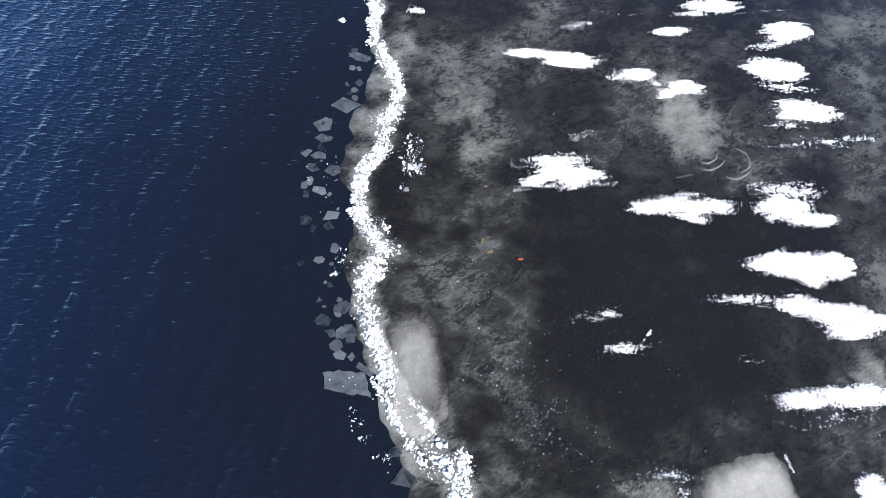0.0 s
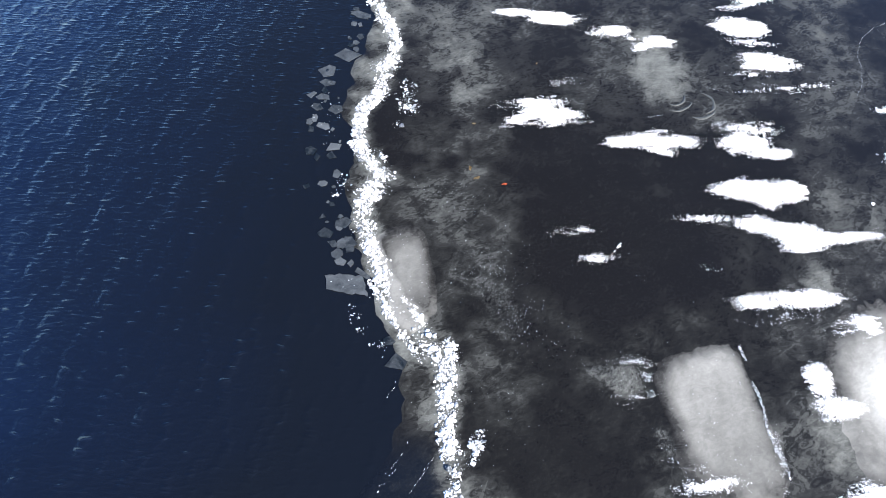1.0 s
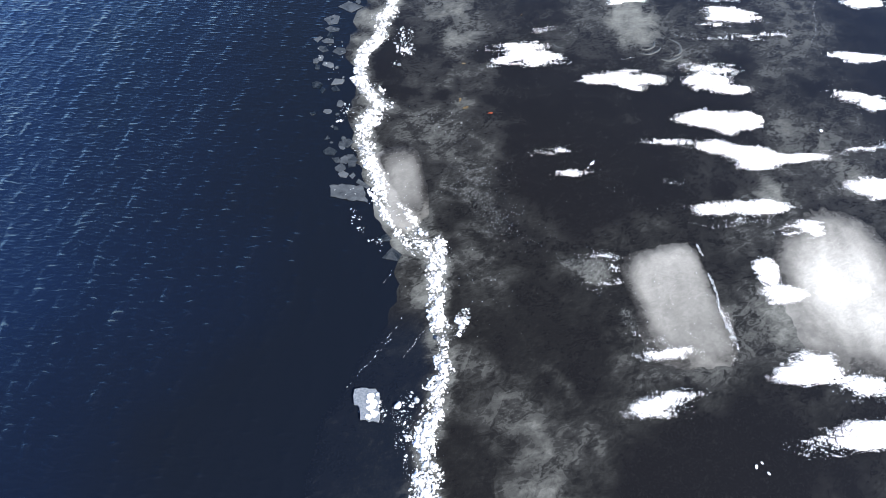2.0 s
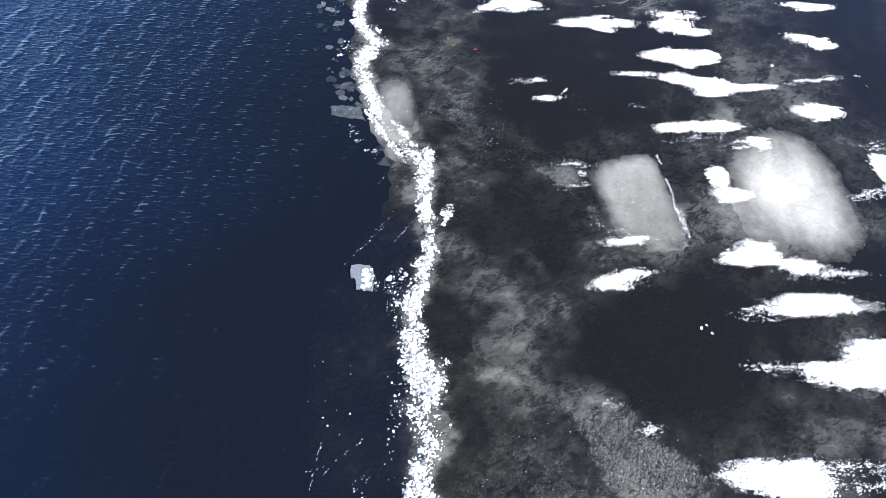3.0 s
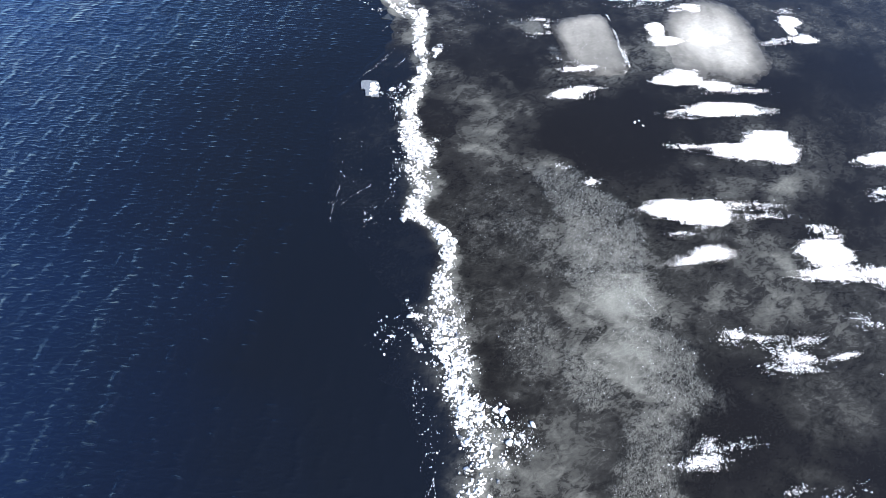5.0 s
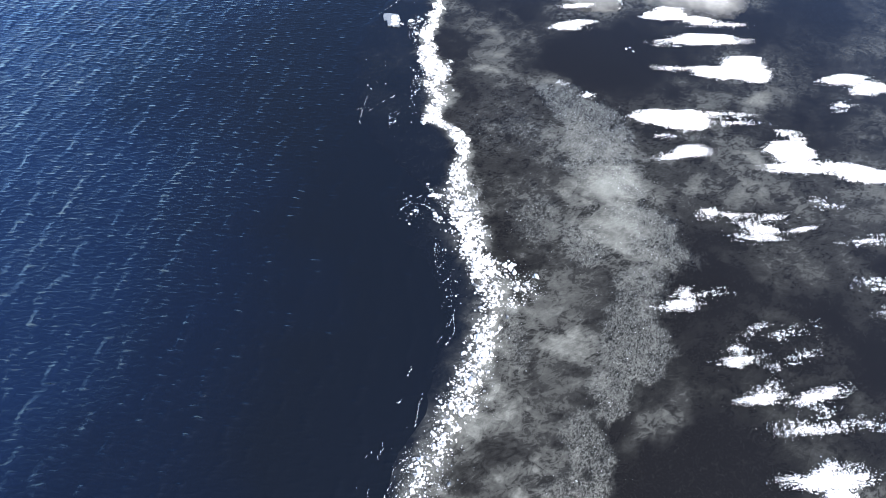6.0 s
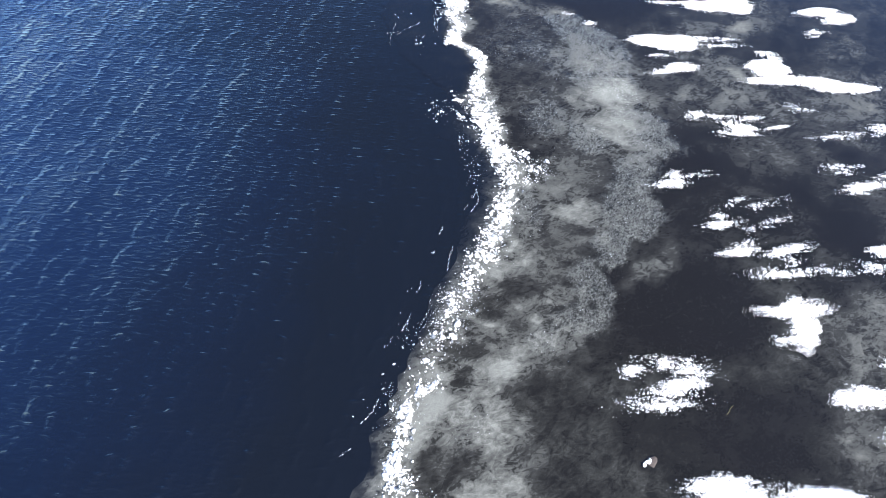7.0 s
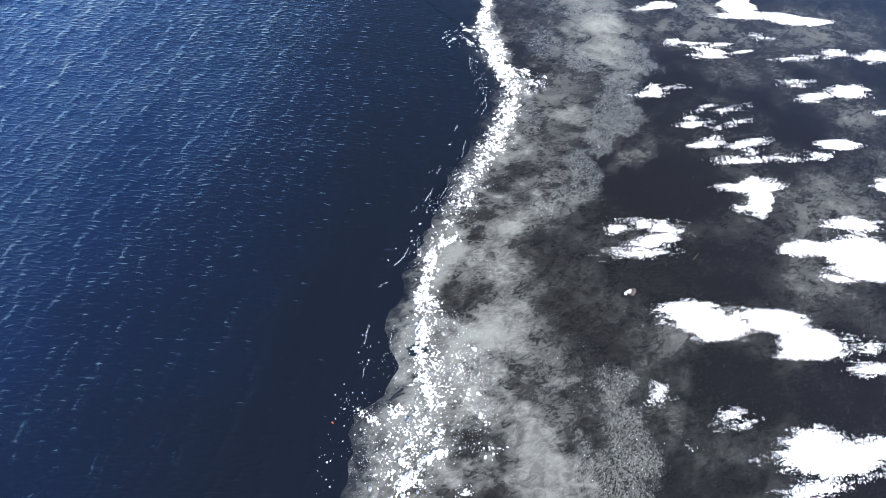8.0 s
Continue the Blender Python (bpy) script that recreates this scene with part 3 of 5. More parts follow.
ridge_point(0.51, -0.48, 0.17, 1)
ridge_point(0.59, -0.71, 0.1, 0.95)
ridge_point(0.52, -0.86, 0.16, 1)
ridge_point(0.5, -0.96, 0.17, 1)
ridge_point(0.51, -1.07, 0.15, 1)
ridge_point(0.38, -1.43, 0.18, 0.95)
ridge_point(0.35, -1.88, 0.16, 0.95)
ridge_point(0.41, -2.29, 0.25, 0.9)
ridge_point(0.57, -2.68, 0.27, 0.95)
ridge_point(0.69, -2.96, 0.35, 0.85)
ridge_point(0.65, -3.24, 0.3, 0.75)
ridge_point(0.76, -3.59, 0.28, 0.65)
ridge_point(0.74, -3.86, 0.21, 0.75)
ridge_point(0.66, -4.1, 0.16, 0.95)
ridge_point(0.66, -4.28, 0.17, 0.9)
ridge_point(1.01, -4.57, 0.2, 0.95)
ridge_point(1.25, -4.91, 0.15, 0.95)
ridge_point(1.28, -5.21, 0.17, 0.95)
ridge_point(1.23, -5.59, 0.17, 0.95)
ridge_point(1.26, -5.86, 0.26, 0.8)
ridge_point(1.2, -6.13, 0.36, 0.7)
ridge_point(1.26, -6.4, 0.35, 0.75)
ridge_point(1.39, -6.7, 0.29, 0.85)
ridge_point(1.46, -7.01, 0.35, 0.85)
ridge_point(1.52, -7.31, 0.37, 0.85)
ridge_point(1.51, -7.36, 0.37, 0.95)
ridge_point(1.7, -7.82, 0.39, 0.85)
ridge_point(1.93, -8.25, 0.33, 0.75)
ridge_point(1.82, -8.69, 0.27, 0.8)
ridge_point(1.73, -9.1, 0.26, 0.8)
ridge_point(1.62, -9.49, 0.34, 0.7)
ridge_point(1.50, -9.87, 0.40, 0.56)
ridge_point(1.34, -10.23, 0.42, 0.52)
ridge_point(1.18, -10.57, 0.40, 0.50)
ridge_point(1.02, -10.9, 0.38, 0.48)
ridge_point(0.90, -11.22, 0.40, 0.44)
ridge_point(0.58, -12.02, 0.44, 0.38)
ridge_point(0.4, -12.6, 0.39, 0.42)
ridge_point(0.32, -13.3, 0.26, 0.5)
ridge_point(0.4, -13.94, 0.32, 0.5)
ridge_point(0.51, -14.53, 0.4, 0.48)
ridge_point(0.58, -15.08, 0.42, 0.5)
ridge_point(0.49, -15.52, 0.49, 0.48)
ridge_point(0.24, -15.94, 0.63, 0.5)
ridge_point(0.2, -16.4, 0.61, 0.52)
ridge_point(0.17, -16.84, 0.59, 0.5)
ridge_point(0.16, -17.5, 0.49, 0.5)
# solid strands and side heaps of the ridge
strand(-0.21, 2.01, 0.48, 0.09, -57, 0.95)
strand(-0.42, 1.8, 0.73, 0.08, -55, 0.95)
strand(0.41, 1.4, 0.21, 0.13, -56, 0.85)
strand(-0.93, 4.83, 0.17, 0.11, -51, 0.55)
strand(-0.61, 6.37, 0.22, 0.22, -9, 0.62)
strand(-0.54, 5.94, 0.19, 0.2, -12, 0.66)
strand(-0.73, 5.53, 0.1, 0.1, -41, 0.4)
strand(-0.39, 1.81, 0.34, 0.09, -54, 0.7)
strand(-0.1, 1.9, 0.43, 0.1, -67, 0.8)
strand(0.36, 1.34, 0.24, 0.16, -62, 0.75)
strand(0.76, 0.05, 0.25, 0.11, -109, 0.85)
strand(0.06, -1.3, 0.16, 0.15, -2, 0.55)
strand(0.09, -1.27, 0.17, 0.25, -11, 0.6)
strand(0.12, -1.69, 0.15, 0.15, 8, 0.5)
strand(0.56, -4.34, 0.11, 0.15, -41, 0.7)
strand(0.62, -12.43, 0.28, 0.1, -143, 1)
strand(0.37, -12.86, 0.33, 0.11, -101, 1)
strand(0.28, -13.51, 0.44, 0.11, -92, 0.95)
strand(0.31, -14.33, 0.49, 0.1, -87, 1)
strand(0.46, -15.08, 0.37, 0.12, -69, 0.9)
strand(0.67, -15.83, 0.24, 0.11, -96, 0.8)
strand(0.61, -16.15, 0.25, 0.09, -154, 1)
strand(0.27, -16.46, 0.34, 0.12, -123, 0.95)
strand(-0.29, -15.67, 0.32, 0.1, -30, 0.7)
strand(0.04, -15.54, 0.21, 0.18, -34, 0.7)
strand(0, -16.22, 0.43, 0.23, -49, 0.4)
strand(0.91, -14.94, 1.04, 0.34, -83, 0.3)
strand(1.26, -15.55, 0.36, 0.25, -63, 0.32)
strand(1.44, -15.99, 0.26, 0.14, -5, 0.4)
strand(1.07, -16.61, 0.14, 0.14, 18, 0.7)
strand(2.3, -7.94, 0.45, 0.29, -35, 0.6)
strand(2.13, -8.34, 0.22, 0.21, -73, 0.65)
strand(0.85, -6.19, 0.12, 0.33, -142, 0.5)
strand(0.92, -6.73, 0.14, 0.07, -58, 0.95)
strand(2.16, -7.63, 0.29, 0.17, -10, 0.5)
strand(-0.63, 6.26, 0.2, 0.18, 13, 0.58)
strand(-0.52, 5.87, 0.13, 0.13, -9, 0.5)
strand(-0.63, 6.56, 0.12, 0.1, 18, 0.3)
strand(-1.58, 3.95, 0.06, 0.1, -82, 0.5)
strand(-0.94, 4.8, 0.12, 0.18, -151, 0.5)
strand(-0.34, -1.29, 0.22, 0.13, -64, 0.65)
strand(0.9, -2.53, 0.11, 0.1, -163, 0.6)
EDGE.sort()
RIDGE.sort()
EDGE_A, RIDGE_A = np.array(EDGE), np.array(RIDGE)


# the edge breaks in short straight runs
JAG_Y = -26 + np.cumsum(np.random.RandomState(15).uniform(0.05, 0.26, 300))
JAG_X = np.random.RandomState(16).uniform(-0.075, 0.075, 300)


def edge_x(y):
    x = np.interp(y, EDGE_A[:, 0], EDGE_A[:, 1])
    return x + 0.09 * fbm(y * 1.7, y * 0 + 3.0, 11, 4) + np.interp(y, JAG_Y, JAG_X)


def ice_fields(x, y):
    wx = x + 0.40 * fbm(x * 0.7, y * 0.7, 21, 3) + 0.16 * fbm(x * 3, y * 3, 31, 3)
    wy = y + 0.30 * fbm(x * 0.7, y * 0.7, 41, 3) + 0.16 * fbm(x * 3, y * 3, 51, 3)
    big, small = fbm(x * 1.1, y * 1.4, 23, 4), fbm(x * 3.5, y * 5.0, 33, 4)
    clear, bare = np.ones_like(x), np.ones_like(x)
    for k, b in enumerate(CLOUDS):
        r = radius(wx * 0.6 + x * 0.4, wy * 0.6 + y * 0.4, b) + (0.28 if k % 2 else -0.28) * big + 0.50 * small
        clear *= 1 - b[5] * smooth(1.45, 0.25, r)
    torn = 0.40 * fbm(x * 1.3, y * 1.3, 61, 3) + 0.34 * fbm(x * 6, y * 6, 71, 4)
    for b in FROSTS:
        bare *= 1 - b[5] * smooth(1.2, 0.5, radius(x, y, b) + torn)
    far_in = smooth(1.8, 4.0, x - edge_x(y))
    shard = np.clip(vnoise(wx * 1.6, wy * 2.6, 83) - 0.15, 0, 1) * np.clip(fbm(x * 0.45, y * 0.45, 81, 3) + 0.35, 0, 1)
    mottle = (0.42 * shard + 0.48 * np.clip(fbm(x * 0.55, y * 0.55, 85, 5) + 0.29, 0, 0.7)) * far_in + 0.17 * smooth(0.0, 0.5, x - edge_x(y)) * smooth(4.0, 1.5, x - edge_x(y)) * np.clip(0.6 + fbm(x, y * 1.5, 88, 4), 0, 1.4)
    for b in CLEAR:
        mottle *= 1 - 0.86 * b[5] * smooth(1.3, 0.7, radius(x, y, b) + 0.35 * big)
    veil = np.clip(0.8 + 0.45 * fbm(wx * 2.4, wy * 4.2, 87, 5), 0.1, 1.25)
    # grey slush frozen in under and beside the ridge
    off = np.abs(x - np.interp(y, RIDGE_A[:, 0], RIDGE_A[:, 1])) / np.interp(y, RIDGE_A[:, 0], RIDGE_A[:, 2])
    slush = 0.55 * smooth(1.7, 0.5, off + 0.9 * small + 0.5 * big) * smooth(-24, -20, y)
    # an older greenish shelf between the ridge and the water
    shelf = smooth(-0.35, 0.1, np.interp(y, RIDGE_A[:, 0], RIDGE_A[:, 1]) - x) * np.clip(0.55 + 0.35 * big + 0.5 * small, 0, 1)
    shelf *= np.maximum(0.44 * smooth(-0.7, 0.6, y), 0.32 * smooth(-14.0, -15.0, y))
    milk = 1 - clear * (1 - mottle) * (1 - slush) * (1 - shelf)
    milk = milk * (veil + (1 - veil) * smooth(0.35, 0.7, milk))
    return 0.90 * np.clip(milk, 0, 1) ** 1.7, 1 - bare


def lines(lo, hi, step, far):
    """Even steps from lo to hi, then ever longer ones out to far on both sides."""
    grow = step * np.cumsum(1.3 ** np.arange(1, 60))
    grow = np.append(grow[grow < far], far)
    return np.concatenate([(lo - grow)[::-1], np.arange(lo, hi, step), hi + grow])


YS = lines(-24.0, 16.0, 0.06, 1500.0)
steps = lines(0.0, 15.0, 0.06, 1500.0)
steps = np.concatenate([[0.0, 0.003], steps[steps > 0]])
gy, gs = np.meshgrid(YS, steps, indexing="ij")
gx = edge_x(gy) + gs
milk_v, frost_v = ice_fields(gx, gy)
# thin young ice, still as dark as the water, outside the ridge
young_v = smooth(-0.1, 0.35, np.interp(gy, RIDGE_A[:, 0], RIDGE_A[:, 1]) - gx) * smooth(0.5, -0.3, gy)
milk_v = milk_v * (1 - 0.75 * young_v * smooth(-14.0, -12.5, gy))
gz = -0.016 * smooth(0.20, 0.0, gs)
gz[:, 0] = -0.05
gx[:, 0] -= 0.01
ice_sheet = tagged(new("ground", mesh_from("ground", np.stack([gx, gy, gz], -1).reshape(-1, 3), grid_faces(*gx.shape), ICE,
                                            milk=milk_v, frost=frost_v, young=young_v)),
                   "clear black lake ice with milky clouds and frost", "ice sheet", kind="structure")

# ---- the open water ----
out = lines(0.0, 12.0, 0.07, 1500.0)
out = out[out >= 0]
gy, gs = np.meshgrid(YS, out, indexing="ij")
gx = edge_x(gy) + 0.4 - gs
# sets wave height and the painted sky sheen; the last term brightens far water
ruffle_sheen_v = 0.26 + 0.74 * smooth(0.2, 6.2, gs + 0.9 * fbm(gx * 0.5, gy * 0.5, 91, 3)) + 0.55 * smooth(4.5, 11.0, gs + 0.8 * fbm(gx * 0.4, gy * 0.4, 93, 3))
gz = -0.007 + ruffle_sheen_v * (0.012 * fbm(gx * 1.6 + gy * 0.5, gy * 0.8, 95, 3) + 0.008 * fbm(gx * 2.2, gy * 6.0, 97, 2)) * smooth(60, 10, gs)
gz = np.minimum(gz, -0.002)
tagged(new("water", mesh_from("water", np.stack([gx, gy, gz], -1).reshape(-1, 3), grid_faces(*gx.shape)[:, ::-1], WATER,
                              ruffle_sheen=ruffle_sheen_v)), "dark blue lake water ruffled by light wind", "water", kind="structure")


# ---- loose ice: shapes shared by many pieces ----
def lump_shape(seed, level, flat):
    """A rounded, knocked-about lump of ice of radius 1."""
    bm = bmesh.new()
    bmesh.ops.create_icosphere(bm, subdivisions=level, radius=1.0)
    rng = random.Random(seed)
    off = Vector((rng.uniform(0, 50), rng.uniform(0, 50), rng.uniform(0, 50)))
    cut = [(Vector((rng.gauss(0, 1), rng.gauss(0, 1), rng.gauss(0, 1))).normalized(), rng.uniform(0.28, 0.7)) for _ in range(9)]
    for v in bm.verts:
        p = v.co * (1 + 0.55 * noise.noise(v.co * 1.5 + off))
        for d, far in cut:
            p -= d * max(p.dot(d) - far, 0)
        v.co = Vector((p.x, p.y, p.z * flat))
    verts = np.array([v.co[:] for v in bm.verts])
    faces = np.array([[v.index for v in f.verts] for f in bm.faces])
    bm.free()
    return verts, faces


LUMPS = [lump_shape(s, 2, 0.18 + 0.04 * (s % 5)) for s in range(14)]
BITS = [lump_shape(s, 1, 0.18 + 0.04 * (s % 5)) for s in range(14)]
GRAINS = [lump_shape(40 + s, 1, 0.6) for s in range(6)]


def joined(name, rows, shapes, mat, smooth_shade=False):
    """One mesh of many lumps; rows of x, y, z, radius."""
    rng = np.random.RandomState(len(rows))
    vs, fs, base = [], [], 0
    for k, (x, y, z, r) in enumerate(rows):
        v, f = shapes[k % len(shapes)]
        a, sx, sy = rng.rand() * 6.28, 0.75 + 0.55 * rng.rand(), 0.7 + 0.5 * rng.rand()
        c, s = math.cos(a), math.sin(a)
        px, py = v[:, 0] * sx, v[:, 1] * sy
        vs.append(np.stack([x + r * (px * c - py * s), y + r * (px * s + py * c), z + r * v[:, 2]], 1))
        fs.append(f + base)
        base += len(v)
    return mesh_from(name, np.concatenate(vs), np.concatenate(fs), mat, smooth_shade)


# ---- two old floes frozen into the sheet ----
def milky_floe(corners, dense, edge, seed, label, square=6, rimmed=True, wear=1.0):
    k = 70
    u, v = np.meshgrid(np.linspace(-1, 1, k), np.linspace(-1, 1, k), indexing="ij")
    a, b, c, d = [np.array(p) for p in corners]
    w = [(1 - u) * (1 + v) / 4, (1 + u) * (1 + v) / 4, (1 + u) * (1 - v) / 4, (1 - u) * (1 - v) / 4]
    x = sum(q * p[0] for q, p in zip(w, (a, b, c, d)))
    y = sum(q * p[1] for q, p in zip(w, (a, b, c, d)))
    # the windward side and the foot dissolve into the sheet
    worn = wear * smooth(0.3, 1.7, -u - 0.9 * v)
    r = (np.abs(u) ** square + np.abs(v) ** square) ** (1 / square) + (0.08 + 0.20 * worn) * fbm(x * 2, y * 2, seed, 5) + 0.06 * fbm(x * 9, y * 7, seed + 5, 3)
    m = dense * smooth(1.03, 1.0 - edge * (1 + 0.6 * worn + 0.7 * wear * smooth(0.1, -1.0, u)), r) * (0.86 + 0.26 * v + 0.44 * fbm(x * 1.1, y * 1.1, seed + 9, 5) + 0.16 * fbm(x * 7, y * 2.2, seed + 19, 3)) * (1 - 0.35 * worn)
    under, gritty = ice_fields(x, y)
    m = np.maximum(m, under)
    z = -0.004 + 0.018 * smooth(1.03, 0.7, r)
    ob = new("frozen_floe", mesh_from("frozen_floe", np.stack([x, y, z], -1).reshape(-1, 3), grid_faces(k, k)[:, ::-1], FLOE_ICE,
                                      milk=m, frost=gritty + 0.12 * m, young=0 * m))
    # a narrow broken rim of frost along the side turned from the wind, and grains caught on top
    rng, rows = np.random.RandomState(seed), []
    f = np.arange(0.09, 0.93, 0.0016)
    keep, sway = vnoise(f * 9.0, f * 0 + 0.5, seed) > -0.2, 0.05 * fbm(f * 5, f * 0 + 2.5, seed + 3, 3) - 0.05 * (2 * f - 1) ** 4
    for g, s in zip(f[keep & rimmed], sway[keep & rimmed]):
        e = b + (c - b) * g + rng.normal(0, 0.011, 2)
        rows.append((e[0] - 0.05 + s, e[1], 0.012, 0.004 + 0.010 * rng.rand() ** 2))
    for _ in range(60):
        f, g = rng.rand(2) * 0.8 + 0.1
        e = (a * (1 - f) + b * f) * (1 - g) + (d * (1 - f) + c * f) * g
        rows.append((e[0], e[1], 0.015, 0.003 + 0.006 * rng.rand() ** 2))
    part("snow_rim", joined("snow_rim", rows, GRAINS, CRUMB), ob, "broken rim of white frost grains")["kind"] = "stuff"
    return tagged(ob, label, "ice floe", "floes frozen into the ice")


milky_floe([(3.12, 1.45), (4.52, 1.92), (4.93, -0.52), (3.42, -0.50)], 0.50, 0.38, 101, "milky grey slab frozen into black ice, snow along its rim")
milky_floe([(5.50, 2.20), (7.60, 2.95), (8.15, -0.40), (5.75, -0.80)], 0.86, 0.62, 131, "large rounded milky white floe frozen into black ice", 2.8, False, 0.3)
milky_floe([(-0.98, 3.35), (-0.05, 3.51), (0.27, 1.95), (-0.36, 1.42)], 0.38, 0.62, 161, "pale green-grey slab of older ice beside the ridge", 4, False)


# ---- snow patches ----
def islands(inside):
    """Numbers of the joined-up regions of a grid of truths."""
    mark = np.where(inside, np.arange(1, inside.size + 1).reshape(inside.shape), 0)
    while True:
        old = mark.copy()
        for axis in (0, 1):
            for way in (1, -1):
                moved = np.roll(mark, way, axis)
                mark = np.where(inside & (moved > mark), moved, mark)
        # jump along the marks, so that long drifts settle quickly
        flat = np.concatenate([[0], mark.ravel()])
        mark = np.where(inside, np.maximum(mark, flat[mark]), 0)
        if (mark == old).all():
            return mark


def snow_patch(*lobes):
    """A drift made of lobes (x, y, half length, half width, degrees, cover), ragged along the wind."""
    k = len(bpy.data.meshes)
    lo = np.min([(b[0] - 1.3 * max(b[2:4]) - 0.1, b[1] - 1.3 * max(b[2:4]) - 0.1) for b in lobes], 0)
    hi = np.max([(b[0] + 1.3 * max(b[2:4]) + 0.1, b[1] + 1.3 * max(b[2:4]) + 0.1) for b in lobes], 0)
    step = 0.0068
    x, y = np.meshgrid(np.arange(lo[0], hi[0], step), np.arange(lo[1], hi[1], step), indexing="ij")
    x, y = x + 0.35 * step * vnoise(x * 97, y * 89, 5), y + 0.35 * step * vnoise(x * 83, y * 101, 6)
    wide, mid, fine = fbm(x * 1.8, y * 4.5 - x * 0.7, 200 + k, 3), fbm(x * 5 + y * 2, y * 16 - x * 2.6, 250 + k, 3), 1.0 * vnoise(x * 139, y * 143, 300 + k) + 0.26 * vnoise(x * 30, y * 70, 330 + k)
    merged = np.full_like(x, 1e-9)
    for b in lobes:
        thin, small = 1 - b[5], min(b[3] / 0.25, 1.0)
        depth = (0.70 - radius(x, y, b)) * b[3]
        depth = np.clip(depth, -1, 0.16)
        depth += small * (0.06 * wide + 0.06 * mid) + (0.045 + 0.045 * small) * fine
        depth += thin * (0.14 * mid + 0.26 * fine - 0.215)
        merged += np.exp(24 * np.maximum(depth, -0.8))
    field = np.log(merged) / 24
    z = 0.028 * np.tanh(11 * field) + 0.05 * np.clip(field, 0, 0.2) * fbm(x * 5, y * 9, 400 + k, 3)
    z = np.maximum(z, -0.02)
    mark = islands(field > 0)
    ids, counts = np.unique(mark[mark > 0], return_counts=True)
    main = ids[counts > max(400, 0.12 * counts.max())]
    patch = new("snow_patch")
    patch.location = (lobes[0][0], lobes[0][1], 0)
    sx, sy = x - lobes[0][0], y - lobes[0][1]
    for i in main:
        part("drift", relief("drift", sx, sy, np.where(mark == i, field, -1), z, SNOW), patch)
    loose = (mark > 0) & ~np.isin(mark, main)
    if loose.any():
        part("loose_snow", relief("loose_snow", sx, sy, np.where(loose, field, -1), z, SNOW), patch)["kind"] = "stuff"
    area, cover = sum(math.pi * b[2] * b[3] for b in lobes), lobes[0][5]
    if cover < 0.7:
        label = "sparse broken sprinkling of snow on black ice"
    elif area > 1.4:
        label = "large drift of bright white snow on black ice"
    elif len(lobes) > 1:
        label = "ragged white snow patch on black ice"
    else:
        label = "small oval patch of white snow on black ice"
    return tagged(patch, label, "snow patch", "snow patches on the ice")


snow_patch((5.03, 10.18, 0.65, 0.25, 8, 1), (4.56, 9.96, 0.33, 0.08, 10, 0.7))
snow_patch((4.14, 9.44, 0.38, 0.12, 8, 1))
snow_patch((6.4, 9.61, 0.59, 0.29, 4, 1), (5.96, 9.21, 0.49, 0.09, 16, 0.75))
snow_patch((5.92, 8.56, 0.71, 0.34, -3, 1), (5.99, 8.13, 0.45, 0.14, -1, 0.5))
snow_patch((6.18, 7.53, 0.65, 0.27, 3, 1), (6.08, 7.75, 0.39, 0.14, 7, 0.8), (5.86, 7.24, 0.27, 0.07, 4, 0.4))
snow_patch((6.51, 6.92, 0.63, 0.09, 8, 0.45))
snow_patch((2.97, 8.21, 0.28, 0.13, 1, 0.55), (3.37, 8.28, 0.32, 0.16, 4, 1))
snow_patch((4.15, 8.02, 0.37, 0.19, 6, 1), (3.84, 7.83, 0.26, 0.1, 22, 1), (3.66, 8.04, 0.13, 0.08, -27, 0.5))
snow_patch((1.29, 8.66, 0.37, 0.12, 7, 1), (2.08, 8.53, 0.63, 0.22, -0, 1))
snow_patch((1.67, 6.19, 0.66, 0.15, 9, 0.65), (1.52, 5.85, 0.54, 0.14, 23, 1), (2.06, 5.96, 0.66, 0.24, -5, 1), (2.09, 5.76, 0.37, 0.13, 8, 0.8))
snow_patch((3.31, 5.41, 0.51, 0.15, 8, 1), (4.11, 5.46, 0.54, 0.16, 8, 0.9), (3.66, 5.62, 0.41, 0.08, 6, 0.55), (3.88, 5.23, 0.28, 0.11, -11, 1))
snow_patch((5.48, 5.89, 0.58, 0.15, 4, 0.65), (5.33, 5.54, 0.58, 0.25, 8, 1), (5.75, 5.32, 0.55, 0.14, 5, 1))
snow_patch((5.32, 4.49, 0.92, 0.29, 2, 1), (5.53, 4.26, 0.27, 0.15, 13, 1), (5.92, 4.52, 0.29, 0.25, -9, 1))
snow_patch((5.2, 3.85, 0.43, 0.2, 4, 1), (5.7, 3.7, 0.63, 0.24, -6, 1), (5.91, 3.5, 0.41, 0.15, 10, 1), (6.68, 3.67, 0.64, 0.1, 8, 1), (4.45, 3.88, 0.41, 0.1, 4, 0.4))
snow_patch((4.92, 2.42, 0.45, 0.14, 4, 1), (5.67, 2.53, 0.67, 0.18, 6, 1), (5.15, 2.17, 0.27, 0.05, 5, 0.4))
snow_patch((2.42, 3.54, 0.15, 0.07, 3, 0.85), (2.11, 3.47, 0.16, 0.04, 8, 0.35))
snow_patch((2.58, 3.02, 0.35, 0.09, 9, 0.8))
snow_patch((4.36, 2.96, 0.10, 0.05, 3, 0.45))
snow_patch((9.22, 8.29, 0.57, 0.28, 11, 1))
snow_patch((8.21, 6.46, 0.31, 0.13, 0, 0.7), (8.68, 6.45, 0.51, 0.16, 6, 1))
snow_patch((6.09, 2.07, 0.23, 0.13, -0, 0.55), (6.47, 2.16, 0.33, 0.25, 9, 1))
